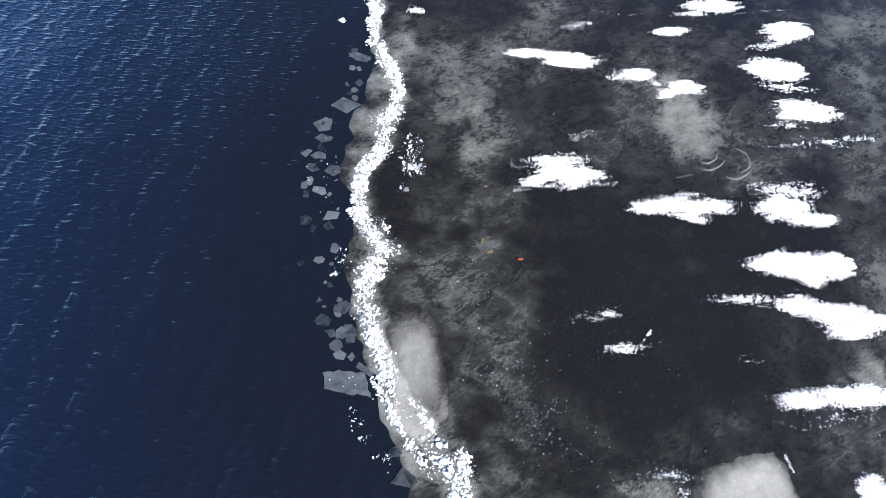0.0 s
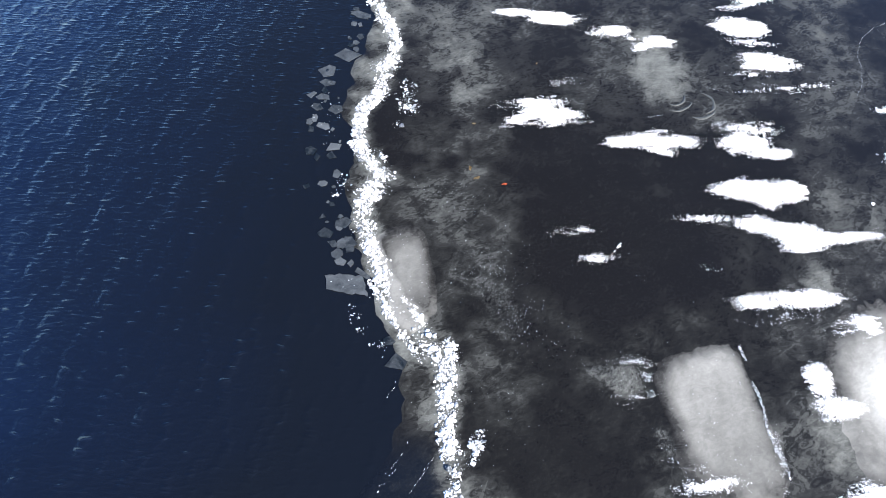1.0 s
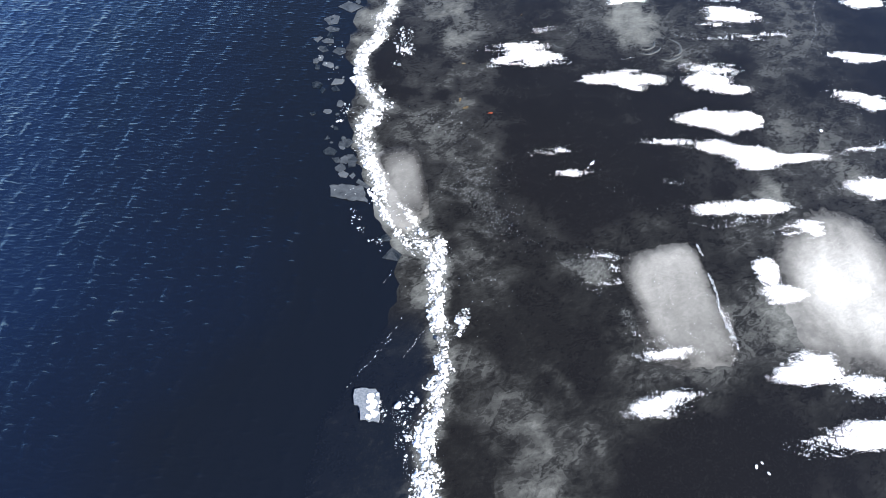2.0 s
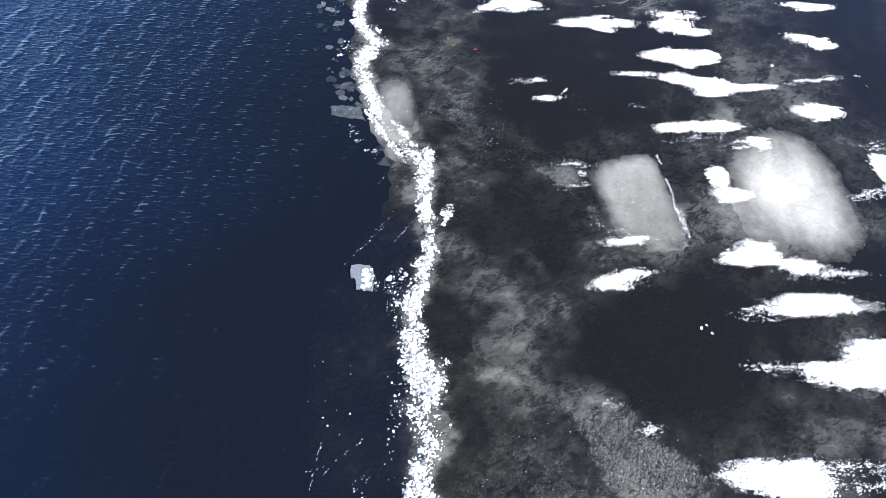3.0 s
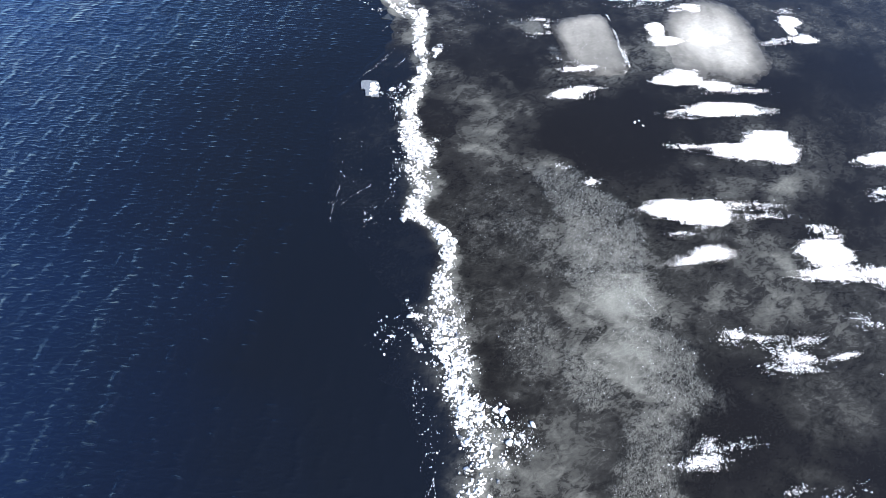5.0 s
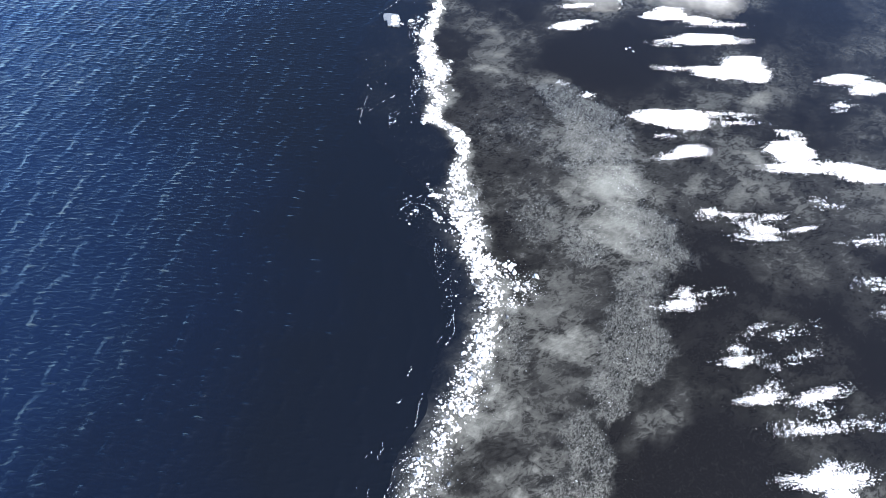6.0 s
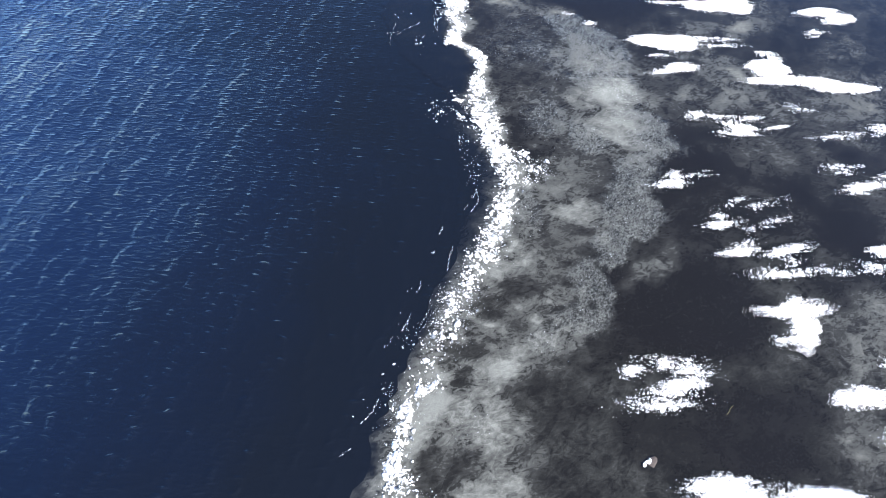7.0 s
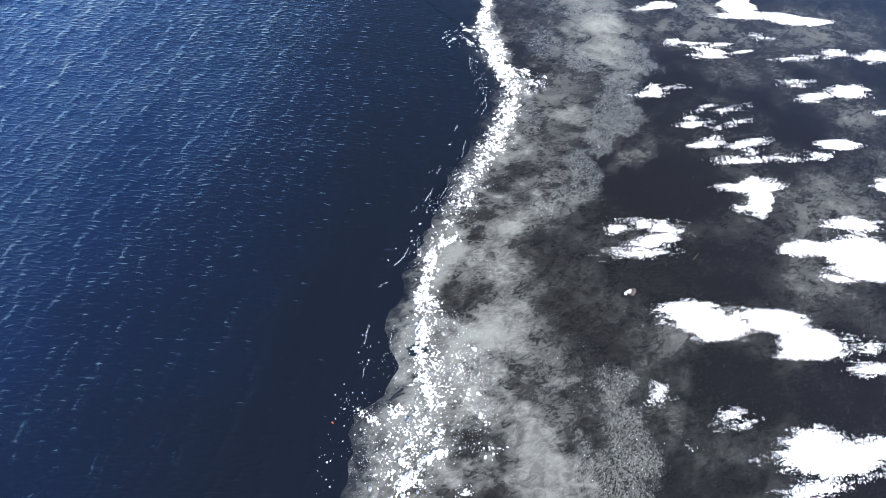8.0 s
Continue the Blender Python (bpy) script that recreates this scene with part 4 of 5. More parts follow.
snow_patch((5.55, 1.27, 0.26, 0.25, 1, 1), (5.53, 1.31, 0.27, 0.21, -88, 1), (5.76, 0.87, 0.52, 0.21, 3, 1))
snow_patch((6.8, 0.98, 0.48, 0.24, 6, 1), (6.27, 0.91, 0.22, 0.09, 8, 1))
snow_patch((5.77, -0.39, 0.64, 0.24, 8, 1), (5.94, -0.17, 0.43, 0.16, 8, 0.85), (6.48, -0.5, 0.39, 0.19, 10, 1), (6.99, -0.65, 0.55, 0.1, 7, 0.55))
snow_patch((3.45, -1.02, 0.32, 0.13, 9, 1), (3.84, -0.85, 0.36, 0.11, 10, 0.85), (3.49, -1.14, 0.33, 0.06, 3, 0.8))
snow_patch((3.93, -0.20, 0.55, 0.13, 9, 1), (3.72, -0.02, 0.22, 0.09, 15, 0.8))
snow_patch((4.72, -0.01, 0.25, 0.05, -97, 0.8), (4.72, 0.37, 0.15, 0.03, -74, 0.6))
snow_patch((2.88, 1.35, 0.21, 0.06, -0, 0.5), (3.13, 1.19, 0.17, 0.08, -76, 0.62), (2.96, 0.86, 0.16, 0.04, 16, 0.3), (3.34, 0.08, 0.08, 0.06, -48, 0.35))
snow_patch((3.95, 0.58, 0.16, 0.06, -2, 0.8), (3.93, 0.41, 0.22, 0.06, -6, 0.75), (4.15, 0.11, 0.20, 0.07, -35, 0.8))
snow_patch((7.82, 3.08, 0.68, 0.25, 3, 1))
snow_patch((8.64, 1.85, 0.3, 0.25, -3, 1), (8.58, 1.54, 0.15, 0.21, 5, 1), (8.77, 1.2, 0.41, 0.17, 6, 1), (8.07, 1.05, 0.35, 0.1, 14, 0.55))
snow_patch((8.11, 5.31, 0.43, 0.2, -9, 0.65), (8.43, 5.13, 0.44, 0.24, 5, 0.85))
snow_patch((8.05, 4.01, 0.69, 0.08, 14, 0.55))
snow_patch((6.48, -1.3, 0.96, 0.16, 6, 1), (6.57, -1.16, 0.81, 0.17, 5, 1), (5.56, -1.46, 0.3, 0.07, 5, 0.45))
snow_patch((6.88, -2.31, 1.02, 0.26, 5, 1), (7.2, -1.99, 0.56, 0.29, 8, 1), (7.36, -2.44, 0.41, 0.18, 8, 1), (5.54, -2.31, 0.38, 0.07, 0, 0.4))
snow_patch((5.31, -3.85, 0.9, 0.26, 5, 1), (5.52, -3.94, 0.79, 0.32, 5, 1), (6.49, -3.65, 0.53, 0.1, 5, 0.55), (6.65, -3.89, 0.49, 0.09, 6, 0.55), (5.17, -4.36, 0.2, 0.08, 6, 0.5))
snow_patch((5.35, -4.87, 0.58, 0.1, 16, 0.9), (5.61, -4.74, 0.44, 0.17, 11, 1))
snow_patch((7.48, -4.6, 0.63, 0.35, 4, 1), (7.44, -5.02, 0.67, 0.19, 6, 0.9), (8.57, -5, 0.69, 0.22, -3, 0.9), (9.04, -5.12, 0.8, 0.21, 4, 1), (7.6, -4.14, 0.26, 0.16, -8, 0.5))
snow_patch((5.65, -6.28, 0.26, 0.14, 16, 0.55), (6.03, -6.3, 0.21, 0.14, -6, 0.35), (6.61, -6.28, 0.46, 0.11, 7, 0.5), (6.51, -6.57, 0.45, 0.19, 4, 0.72), (6.31, -6.75, 0.35, 0.07, 1, 0.5))
snow_patch((7.21, -6.48, 0.24, 0.04, 16, 1))
snow_patch((9.28, -2.35, 0.65, 0.2, 12, 0.9), (9.65, -2.62, 0.5, 0.22, 14, 0.9), (8.93, -3.19, 0.24, 0.12, 27, 0.4))
snow_patch((4.82, -8.18, 0.35, 0.11, 11, 0.85), (4.93, -7.98, 0.14, 0.14, -14, 0.5), (5.36, -7.91, 0.29, 0.06, 11, 0.45))
snow_patch((5.81, -8.56, 0.26, 0.06, 29, 0.6))
snow_patch((5.52, -9.07, 0.42, 0.1, 11, 0.85), (5.53, -8.86, 0.22, 0.09, 15, 0.5))
snow_patch((6.52, -8.91, 0.26, 0.09, 20, 0.5), (5.99, -9.16, 0.1, 0.05, 4, 0.6), (6.45, -8.52, 0.31, 0.08, 19, 0.25))
snow_patch((5.72, -9.64, 0.42, 0.12, 13, 0.85), (5.91, -9.44, 0.19, 0.08, 15, 0.5))
snow_patch((6.59, -9.54, 0.54, 0.12, 17, 0.9), (6.57, -9.74, 0.18, 0.11, 10, 0.4))
snow_patch((6.25, -10.06, 0.5, 0.09, 9, 0.75), (6.11, -9.97, 0.24, 0.06, 8, 0.5), (7.04, -9.9, 0.29, 0.04, 12, 0.45))
snow_patch((6.35, -10.72, 0.75, 0.16, 9, 0.92), (6.45, -10.56, 0.21, 0.11, 9, 0.7), (6.43, -11.05, 0.48, 0.25, -113, 1), (6.07, -11.27, 0.26, 0.13, 12, 0.6))
snow_patch((3.64, -11.95, 0.24, 0.14, 9, 0.75), (4.23, -11.77, 0.49, 0.13, 4, 0.5), (4.23, -12.17, 0.69, 0.16, 19, 0.85), (4.47, -11.88, 0.24, 0.1, 10, 0.7), (3.96, -12.46, 0.65, 0.12, 7, 0.55))
snow_patch((7.96, -11.53, 0.63, 0.21, 7, 0.85), (6.88, -12.12, 0.51, 0.18, 13, 1), (7.86, -12.12, 0.86, 0.42, 7, 1), (7.97, -12.5, 0.8, 0.33, 7, 1), (7.28, -12.74, 0.33, 0.14, -2, 0.6))
snow_patch((4.66, -13.51, 0.78, 0.17, 5, 0.9), (4.76, -13.73, 0.67, 0.28, 4, 1), (5.07, -13.89, 0.67, 0.23, 12, 1), (5.98, -13.65, 0.72, 0.27, -2, 1), (6.47, -13.99, 0.63, 0.29, 2, 1), (6.45, -14.19, 0.61, 0.16, 8, 1), (7.36, -14.03, 0.38, 0.14, -0, 0.55), (7.27, -14.41, 0.44, 0.15, 7, 0.85))
snow_patch((3.9, -14.98, 0.21, 0.15, 13, 0.6), (3.87, -15.15, 0.18, 0.06, 12, 0.5))
snow_patch((4.9, -15.28, 0.3, 0.12, 17, 0.65), (5.04, -15.42, 0.26, 0.06, 16, 0.85))
snow_patch((6.19, -15.82, 0.99, 0.35, 6, 1), (6.11, -15.55, 0.5, 0.19, 6, 0.9), (5.81, -16.29, 0.68, 0.16, 14, 0.9), (7.06, -15.68, 0.51, 0.26, -3, 1), (5.12, -15.96, 0.09, 0.06, 8, 0.6))
snow_patch((4.21, -15.75, 0.06, 0.05, 21, 0.5))
snow_patch((9.33, -6.36, 0.42, 0.16, 8, 0.5), (10.33, -6.39, 0.7, 0.25, 14, 0.6), (8.41, -6.61, 0.4, 0.09, 5, 0.35))
snow_patch((8.37, -7.98, 0.48, 0.15, 15, 0.8), (9.19, -7.73, 0.6, 0.26, 10, 0.85), (8.13, -7.56, 0.33, 0.1, 8, 0.4))
snow_patch((8.4, -9.41, 0.52, 0.19, 6, 1), (7.93, -9.76, 0.27, 0.14, -11, 0.5), (7.21, -9.92, 0.35, 0.07, 8, 0.3))
snow_patch((9.09, -10.54, 0.43, 0.26, -0, 0.85), (9.85, -8.34, 0.37, 0.11, 12, 0.7))
snow_patch((7.8, -5.88, 0.28, 0.09, -4, 0.3), (8.31, -6.63, 0.45, 0.09, 9, 0.35), (8.12, -7.46, 0.28, 0.07, 10, 0.4))
snow_patch((8.63, 2.24, 0.25, 0.1, 14, 0.3))
snow_patch((3.26, -3.07, 0.09, 0.08, -13, 0.4), (3.74, -3.36, 0.19, 0.1, 12, 0.75), (3.19, -2.99, 0.11, 0.05, 9, 0.5))
snow_patch((-2.12, 9.27, 0.06, 0.05, 4, 1), (-0.77, 9.67, 0.22, 0.14, -8, 0.7))
snow_patch((2.28, 9.46, 0.2, 0.06, 18, 0.45), (2.31, 6.78, 0.28, 0.06, 15, 0.45))


# ---- the ridge of brash ice along the edge ----
def ridge_cover(x, y):
    """How far inside the ridge a place lies (1 on its line, 0 at its rim) and how closely it is covered there."""
    cx, hw, cover = [np.interp(y, RIDGE_A[:, 0], RIDGE_A[:, k]) for k in (1, 2, 3)]
    wob = 0.085 * fbm(x * 3, y * 3, 501, 4)
    hw = hw * (1.0 + 0.42 * fbm(x * 0.6 + 4.0, y * 2.6, 503, 3))
    inside = 1.02 - (np.abs(x + wob - cx) / (1.02 * hw)) ** 1.5
    inside = np.where((y > RIDGE_A[-1, 0] + 4) | (y < RIDGE_A[0, 0]), -1, inside)
    for b in STRANDS:
        near = 1.3 - radius(x + wob, y, b)
        better = (near > 0.2) & ((near * b[5] > inside * cover) | (inside < 0))
        inside, cover = np.where(better, near, inside), np.where(better, b[5], cover)
    return inside, cover


step = 0.0085
x, y = np.meshgrid(np.arange(-2.2, 2.8, step), np.arange(RIDGE_A[0, 0], 14.0, step), indexing="ij")
inside, cover = ridge_cover(x, y)
thin = 1.10 - cover
wx, wy = x + 0.030 * fbm(x * 12, y * 12, 512, 3), y + 0.030 * fbm(x * 12, y * 12, 514, 3)
packed = 0.85 * inside + 0.50 * fbm(x * 3, y * 3, 521, 4) - 1.40 * thin - 0.32 + 0.45 * fbm(x * 11, y * 11, 533, 3) + 0.30 * fbm(x * 44, y * 44, 537, 2)
field, shade, top = np.full(x.shape, -9.0), np.zeros(x.shape), np.zeros(x.shape)
for cell, seed, rare, tall in ((0.100, 515, 0.30, 0.016), (0.054, 517, 0.14, 0.011), (0.027, 519, 0.0, 0.007)):
    joint, tone, tilt = chips(wx, wy, cell, seed)
    one = packed + (0.75 + 0.7 * thin) * (tone - 0.5 - rare) + 0.32 * smooth(0.0, 0.30, joint) - 0.27
    level = tall * (smooth(0.0, 0.35, joint) * (0.45 + 0.8 * tone) + 0.8 * tilt)
    better = one > field
    field, shade, top = np.where(better, one, field), np.where(better, (0.03 + 0.97 * tone ** 1.3) * smooth(0.0, 0.36, joint), shade), np.where(better, level, top)
z = 0.012 * np.tanh(2.5 * field) + smooth(0, 0.4, field) * top
ridge = tagged(new("brash_ice_ridge"), "white ridge of crushed ice lumps along the ice edge", "ice ridge")
part("slush_bed", relief("slush_bed", x, y, field, np.maximum(z, -0.02), SLUSH, shade=shade), ridge, "packed white frozen slush")["kind"] = "stuff"

rng = np.random.RandomState(7)
pieces = []
for gap, low, high, eager in ((0.080, 0.012, 0.062, 0.40), (0.030, 0.004, 0.012, 0.60)):
    sx, sy = np.meshgrid(np.arange(-2.2, 2.8, gap), np.arange(RIDGE_A[0, 0], 14.0, gap * 0.9), indexing="ij")
    sx = sx + gap * 0.5 * (np.arange(sx.shape[1]) % 2)
    sx, sy = (sx + rng.uniform(-0.3, 0.3, sx.shape) * gap).ravel(), (sy + rng.uniform(-0.3, 0.3, sy.shape) * gap).ravel()
    inside, cover = ridge_cover(sx, sy)
    clump = fbm(sx * 2.5, sy * 2.5, 541, 3)
    chance = np.clip(eager * (cover + 0.25) * smooth(-0.1, 0.45, inside) * np.clip(0.8 + 2.6 * clump, 0.05, 2), 0, 1)
    chance = np.maximum(chance, 0.09 * smooth(-1.2, 0.0, inside) * (clump > 0.1) * (0.3 if low > 0.02 else 1.0))
    pick = rng.rand(len(sx)) < chance
    sx, sy, inside = sx[pick], sy[pick], inside[pick]
    size = low * (high / low) ** (rng.rand(len(sx)) ** 3.0) * (0.6 + 0.4 * smooth(-0.3, 0.35, inside)) 
    height = 0.25 * size + 0.012 * smooth(0.2, 0.9, inside) * rng.rand(len(sx))
    pieces += list(zip(sx, sy, height, size))
LUMP_MESHES = [mesh_from("ice_lump", v, f, CHUNK) for v, f in LUMPS]
middle = [k for k, p in enumerate(pieces) if -9.5 < p[1] < 3.5 and p[3] > 0.016]
single = set(middle[:: max(1, len(middle) // 290)][:300])
loose = [p for k, p in enumerate(pieces) if k not in single]
part("crushed_ice", joined("crushed_ice", [p for p in loose if p[3] > 0.02], LUMPS, CHUNK, False), ridge, "heaped small white ice lumps")["kind"] = "stuff"
part("ice_grit", joined("ice_grit", [p for p in loose if p[3] <= 0.02], BITS, CHUNK, False), ridge, "scattered bits of crushed white ice")["kind"] = "stuff"


# ---- plates of thin ice adrift along the edge ----
def ice_plate(cx, cy, hl, hw, ang, sides):
    k = len(bpy.data.meshes)
    rng = random.Random(k)
    bm = bmesh.new()
    turn = rng.uniform(0, 6.28)
    ring = []
    for i in range(sides):
        a = turn + 6.283 * (i + rng.uniform(-0.22, 0.22)) / sides
        r = rng.uniform(0.92, 1.18)
        ring.append(Vector((r * hl * math.cos(a), r * hw * math.sin(a), 0)))
    # broken edges: each side is cut into a few short, uneven runs
    rim = []
    for i, p in enumerate(ring):
        q = ring[(i + 1) % sides]
        for f in (0.0, 0.3, 0.62):
            s = p.lerp(q, f)
            rim.append(s + (Vector((rng.uniform(-1, 1), rng.uniform(-1, 1), 0)) * 0.035 * min(hl, hw) if f else Vector()))
    top = [bm.verts.new((p.x, p.y, 0.008 + rng.uniform(-0.002, 0.002))) for p in rim]
    low = [bm.verts.new((p.x * 1.02, p.y * 1.02, -0.012)) for p in rim]
    bot = [bm.verts.new((p.x * 0.98, p.y * 0.98, -0.03)) for p in rim]
    bm.faces.new(top)
    bm.faces.new(bot[::-1])
    for u, d in ((top, low), (low, bot)):
        for i in range(len(rim)):
            j = (i + 1) % len(rim)
            bm.faces.new((u[i], d[i], d[j], u[j]))
    me = bpy.data.meshes.new("ice_plate")
    bm.to_mesh(me)
    bm.free()
    me.materials.append(PLATE)
    ob = new("ice_plate", me)
    ob.matrix_world = pose(cx, cy, -0.006, rng.uniform(-1.0, 1.0), rng.uniform(-1.0, 1.0), ang)
    kind = ("broad" if hl > 0.3 else "small") + (" three-cornered" if sides == 3 else " angular")
    return tagged(ob, kind + " plate of thin grey ice afloat at the edge", "ice plate", "ice plates along the edge")


ice_plate(-1.78, 7.19, 0.25, 0.17, 15, 4)
ice_plate(-2.11, 6.74, 0.17, 0.16, 36, 5)
ice_plate(-2.06, 6.44, 0.15, 0.09, -3, 5)
ice_plate(-2.09, 6.23, 0.11, 0.06, -66, 4)
ice_plate(-2.32, 6.12, 0.1, 0.07, 53, 4)
ice_plate(-2.11, 6.08, 0.14, 0.07, -9, 5)
ice_plate(-2.17, 5.83, 0.11, 0.08, -20, 5)
ice_plate(-1.99, 5.39, 0.12, 0.09, -14, 5)
ice_plate(-2.2, 5.32, 0.07, 0.08, 28, 4)
ice_plate(-1.76, 4.94, 0.15, 0.1, 13, 4)
ice_plate(-2.13, 4.83, 0.11, 0.09, -29, 5)
ice_plate(-2, 4.69, 0.08, 0.06, -73, 4)
ice_plate(-2.25, 5.48, 0.06, 0.07, 4, 5)
ice_plate(-1.62, 4.37, 0.09, 0.08, -74, 5)
ice_plate(-1.73, 3.51, 0.05, 0.06, 3, 3)
ice_plate(-1.64, 3.21, 0.13, 0.09, -2, 5)
ice_plate(-1.4, 2.85, 0.1, 0.1, 3, 6)
ice_plate(-1.24, 3.06, 0.15, 0.1, -37, 5)
ice_plate(-1.37, 3.42, 0.11, 0.14, -65, 5)
ice_plate(-0.97, 2.53, 0.16, 0.06, -32, 4)
ice_plate(-1.71, 8.35, 0.22, 0.1, -22, 5)
ice_plate(-1.78, 8.38, 0.11, 0.06, 4, 4)
ice_plate(-1.83, 5.81, 0.14, 0.11, 4, 5)
ice_plate(-0.37, 1.15, 0.09, 0.08, -65, 4)
ice_plate(-0.35, 1.17, 0.12, 0.17, -76, 4)
ice_plate(0.29, -14.54, 0.1, 0.18, -77, 6)
ice_plate(-0.47, 1.48, 0.07, 0.09, -75, 5)
ice_plate(-0.53, -1.33, 0.04, 0.03, 3, 4)
# broken bits between the larger plates
bits = random.Random(77)
for k in range(34):
    y_ = bits.uniform(2.4, 8.6)
    size = bits.uniform(0.03, 0.085) * (1.35 if k % 5 == 0 else 1)
    ice_plate(float(edge_x(np.array(y_))) - 0.03 - 0.55 * bits.random() ** 1.4 * (1.0 if 4 < y_ < 7.4 else 0.45), y_, size, size * bits.uniform(0.55, 0.95), bits.uniform(-90, 90), bits.choice((4, 5, 5, 6)))

# ---- larger loose pieces at the edge ----
def slab(name, rim, thick, z, mat):
    """A flat slab with broken, slightly rounded sides."""
    bm = bmesh.new()
    top = [bm.verts.new((x * 0.985, y * 0.985, z)) for x, y in rim]
    mid = [bm.verts.new((x, y, z - 0.3 * thick)) for x, y in rim]
    bot = [bm.verts.new((x * 0.97, y * 0.97, z - thick)) for x, y in rim]
    bm.faces.new(top)
    bm.faces.new(bot[::-1])
    for u, d in ((top, mid), (mid, bot)):
        for i in range(len(rim)):
            j = (i + 1) % len(rim)
            bm.faces.new((u[i], d[i], d[j], u[j]))
    me = bpy.data.meshes.new(name)
    bm.to_mesh(me)
    bm.free()
    me.materials.append(mat)
    return me


def rough_rim(corners, seed, jag=0.02):
    rng = random.Random(seed)
    rim = []
    for i, (x, y) in enumerate(corners):
        u, v = corners[(i + 1) % len(corners)]
        n = max(2, int(math.hypot(u - x, v - y) / 0.06))
        for k in range(n):
            rim.append((x + (u - x) * k / n + rng.uniform(-jag, jag) * (k > 0), y + (v - y) * k / n + rng.uniform(-jag, jag) * (k > 0)))
    return rim


big_plate = new("ice_plate", slab("ice_plate", rough_rim([(-0.36, 0.12), (-0.14, 0.17), (0.22, 0.14), (0.33, -0.19), (-0.30, -0.10)], 3), 0.04, 0.012, PLATE))
big_plate.location = (-1.18, 2.34, 0.0)
tagged(big_plate, "broad angular plate of thin grey ice jammed at the edge", "ice plate", "ice plates along the edge")
for k in range(5):
    part("snow_fleck", mesh_from("snow_fleck", LUMPS[k][0] * (0.012, 0.006, 0.005) + (((-0.24, 0.02, 0.11, 0.06, -0.05)[k], (0.02, 0.06, -0.03, 0.08, -0.06)[k], 0.014),), LUMPS[k][1], CRUMB, False), big_plate)

block = tagged(new("ice_block"), "pale blue-grey broken ice block with snow on top", "ice block")
block.matrix_world = pose(-0.46, -1.23, 0, 0, 0, 0)
part("slab", slab("slab", rough_rim([(-0.19, 0.20), (0.10, 0.22), (0.17, 0.12), (0.19, -0.24), (-0.06, -0.22), (-0.09, -0.06), (-0.17, -0.02)], 5, 0.02), 0.07, 0.03, BLOCK), block)
for dx, dy, r in ((0.07, 0.10, 0.075), (0.12, 0.01, 0.075), (0.05, -0.05, 0.062), (0.11, -0.12, 0.08), (0.04, -0.18, 0.06), (0.13, 0.14, 0.05), (0.0, 0.04, 0.035)):
    part("snow_lump", mesh_from("snow_lump", LUMPS[int(r * 1000) % 14][0] * r + ((dx, dy, 0.034),), LUMPS[int(r * 1000) % 14][1], SNOW, False), block)


# ---- cracks in the thin dark ice, lined with frost ----
def crack(x0, y0, x1, y1, fill=0.55, width=0.006):
    rng = random.Random(int(1000 * abs(x0 + 3 * y0)))
    length = math.hypot(x1 - x0, y1 - y0)
    ux, uy = (x1 - x0) / length, (y1 - y0) / length
    rows, d, bow = [], 0.0, rng.uniform(-0.12, 0.12)
    while d < length:
        run = rng.uniform(0.015, 0.05)
        if rng.random() < fill:
            f = d / length
            side = bow * length * math.sin(math.pi * f) + rng.uniform(-0.014, 0.014)
            rows.append((x0 + ux * d - uy * side, y0 + uy * d + ux * side, run * 0.5, width * rng.uniform(0.5, 1.4)))
        d += run
    vs, fs, base = [], [], 0
    for k, (x, y, hl, hw) in enumerate(rows or [(x0, y0, 0.02, width)]):
        v, f = GRAINS[k % len(GRAINS)]
        vs.append(np.stack([x + v[:, 0] * hl * ux - v[:, 1] * hw * uy, y + v[:, 0] * hl * uy + v[:, 1] * hw * ux, 0.003 + v[:, 2] * 0.007], 1))
        fs.append(f + base)
        base += len(v)
    ob = new("ice_crack", mesh_from("ice_crack", np.concatenate(vs), np.concatenate(fs), CRUMB, False))
    return tagged(ob, "thin broken crack lined with white frost", "ice crack", "cracks in the ice", kind="stuff")


crack(-0.10, 0.11, -0.23, -0.16, 0.72, 0.0045)
crack(-0.23, -0.16, -0.41, -0.46, 0.72, 0.0045)
crack(0.24, -0.09, -0.05, -0.54, 0.72, 0.0045)
crack(-0.31, 0.90, -0.44, 0.62, 0.5)
crack(-0.12, -3.69, -0.39, -3.93, 0.6)
crack(-0.16, -0.14, -0.86, -1.12, 0.4)
crack(-0.48, -4.09, -0.58, -4.22, 0.6)
crack(1.28, -8.52, 1.17, -8.84, 0.8)
crack(1.14, -8.94, 1.07, -9.10, 0.8)
crack(0.91, -9.91, 0.85, -10.41, 0.8)
crack(0.59, -10.90, 0.49, -11.40, 0.8)
crack(0.28, -10.76, 0.24, -10.84, 0.8)
crack(0.15, -11.18, 0.04, -11.74, 0.6)
crack(-0.67, -3.80, -0.71, -4.64, 0.5)
crack(8.03, 7.88, 7.61, 6.70, 0.7)
crack(8.89, 8.93, 8.03, 7.88, 0.7)
crack(5.43, 10.01, 6.57, 10.21, 0.6)
crack(3.75, 6.00, 4.03, 6.10, 0.9)
crack(4.93, 6.84, 5.79, 6.83, 0.6)
crack(-0.86, -4.19, -0.22, -3.78, 0.4)
crack(0.13, -12.97, -0.05, -13.04, 0.8)
crack(-0.31, -13.34, -0.43, -13.48, 0.8)
crack(2.78, 9.89, 3.77, 9.93, 0.4)
crack(-0.02, -12.63, -0.21, -12.99, 0.95, 0.009)
crack(0.26, -11.42, 0.21, -11.56, 0.95, 0.009)
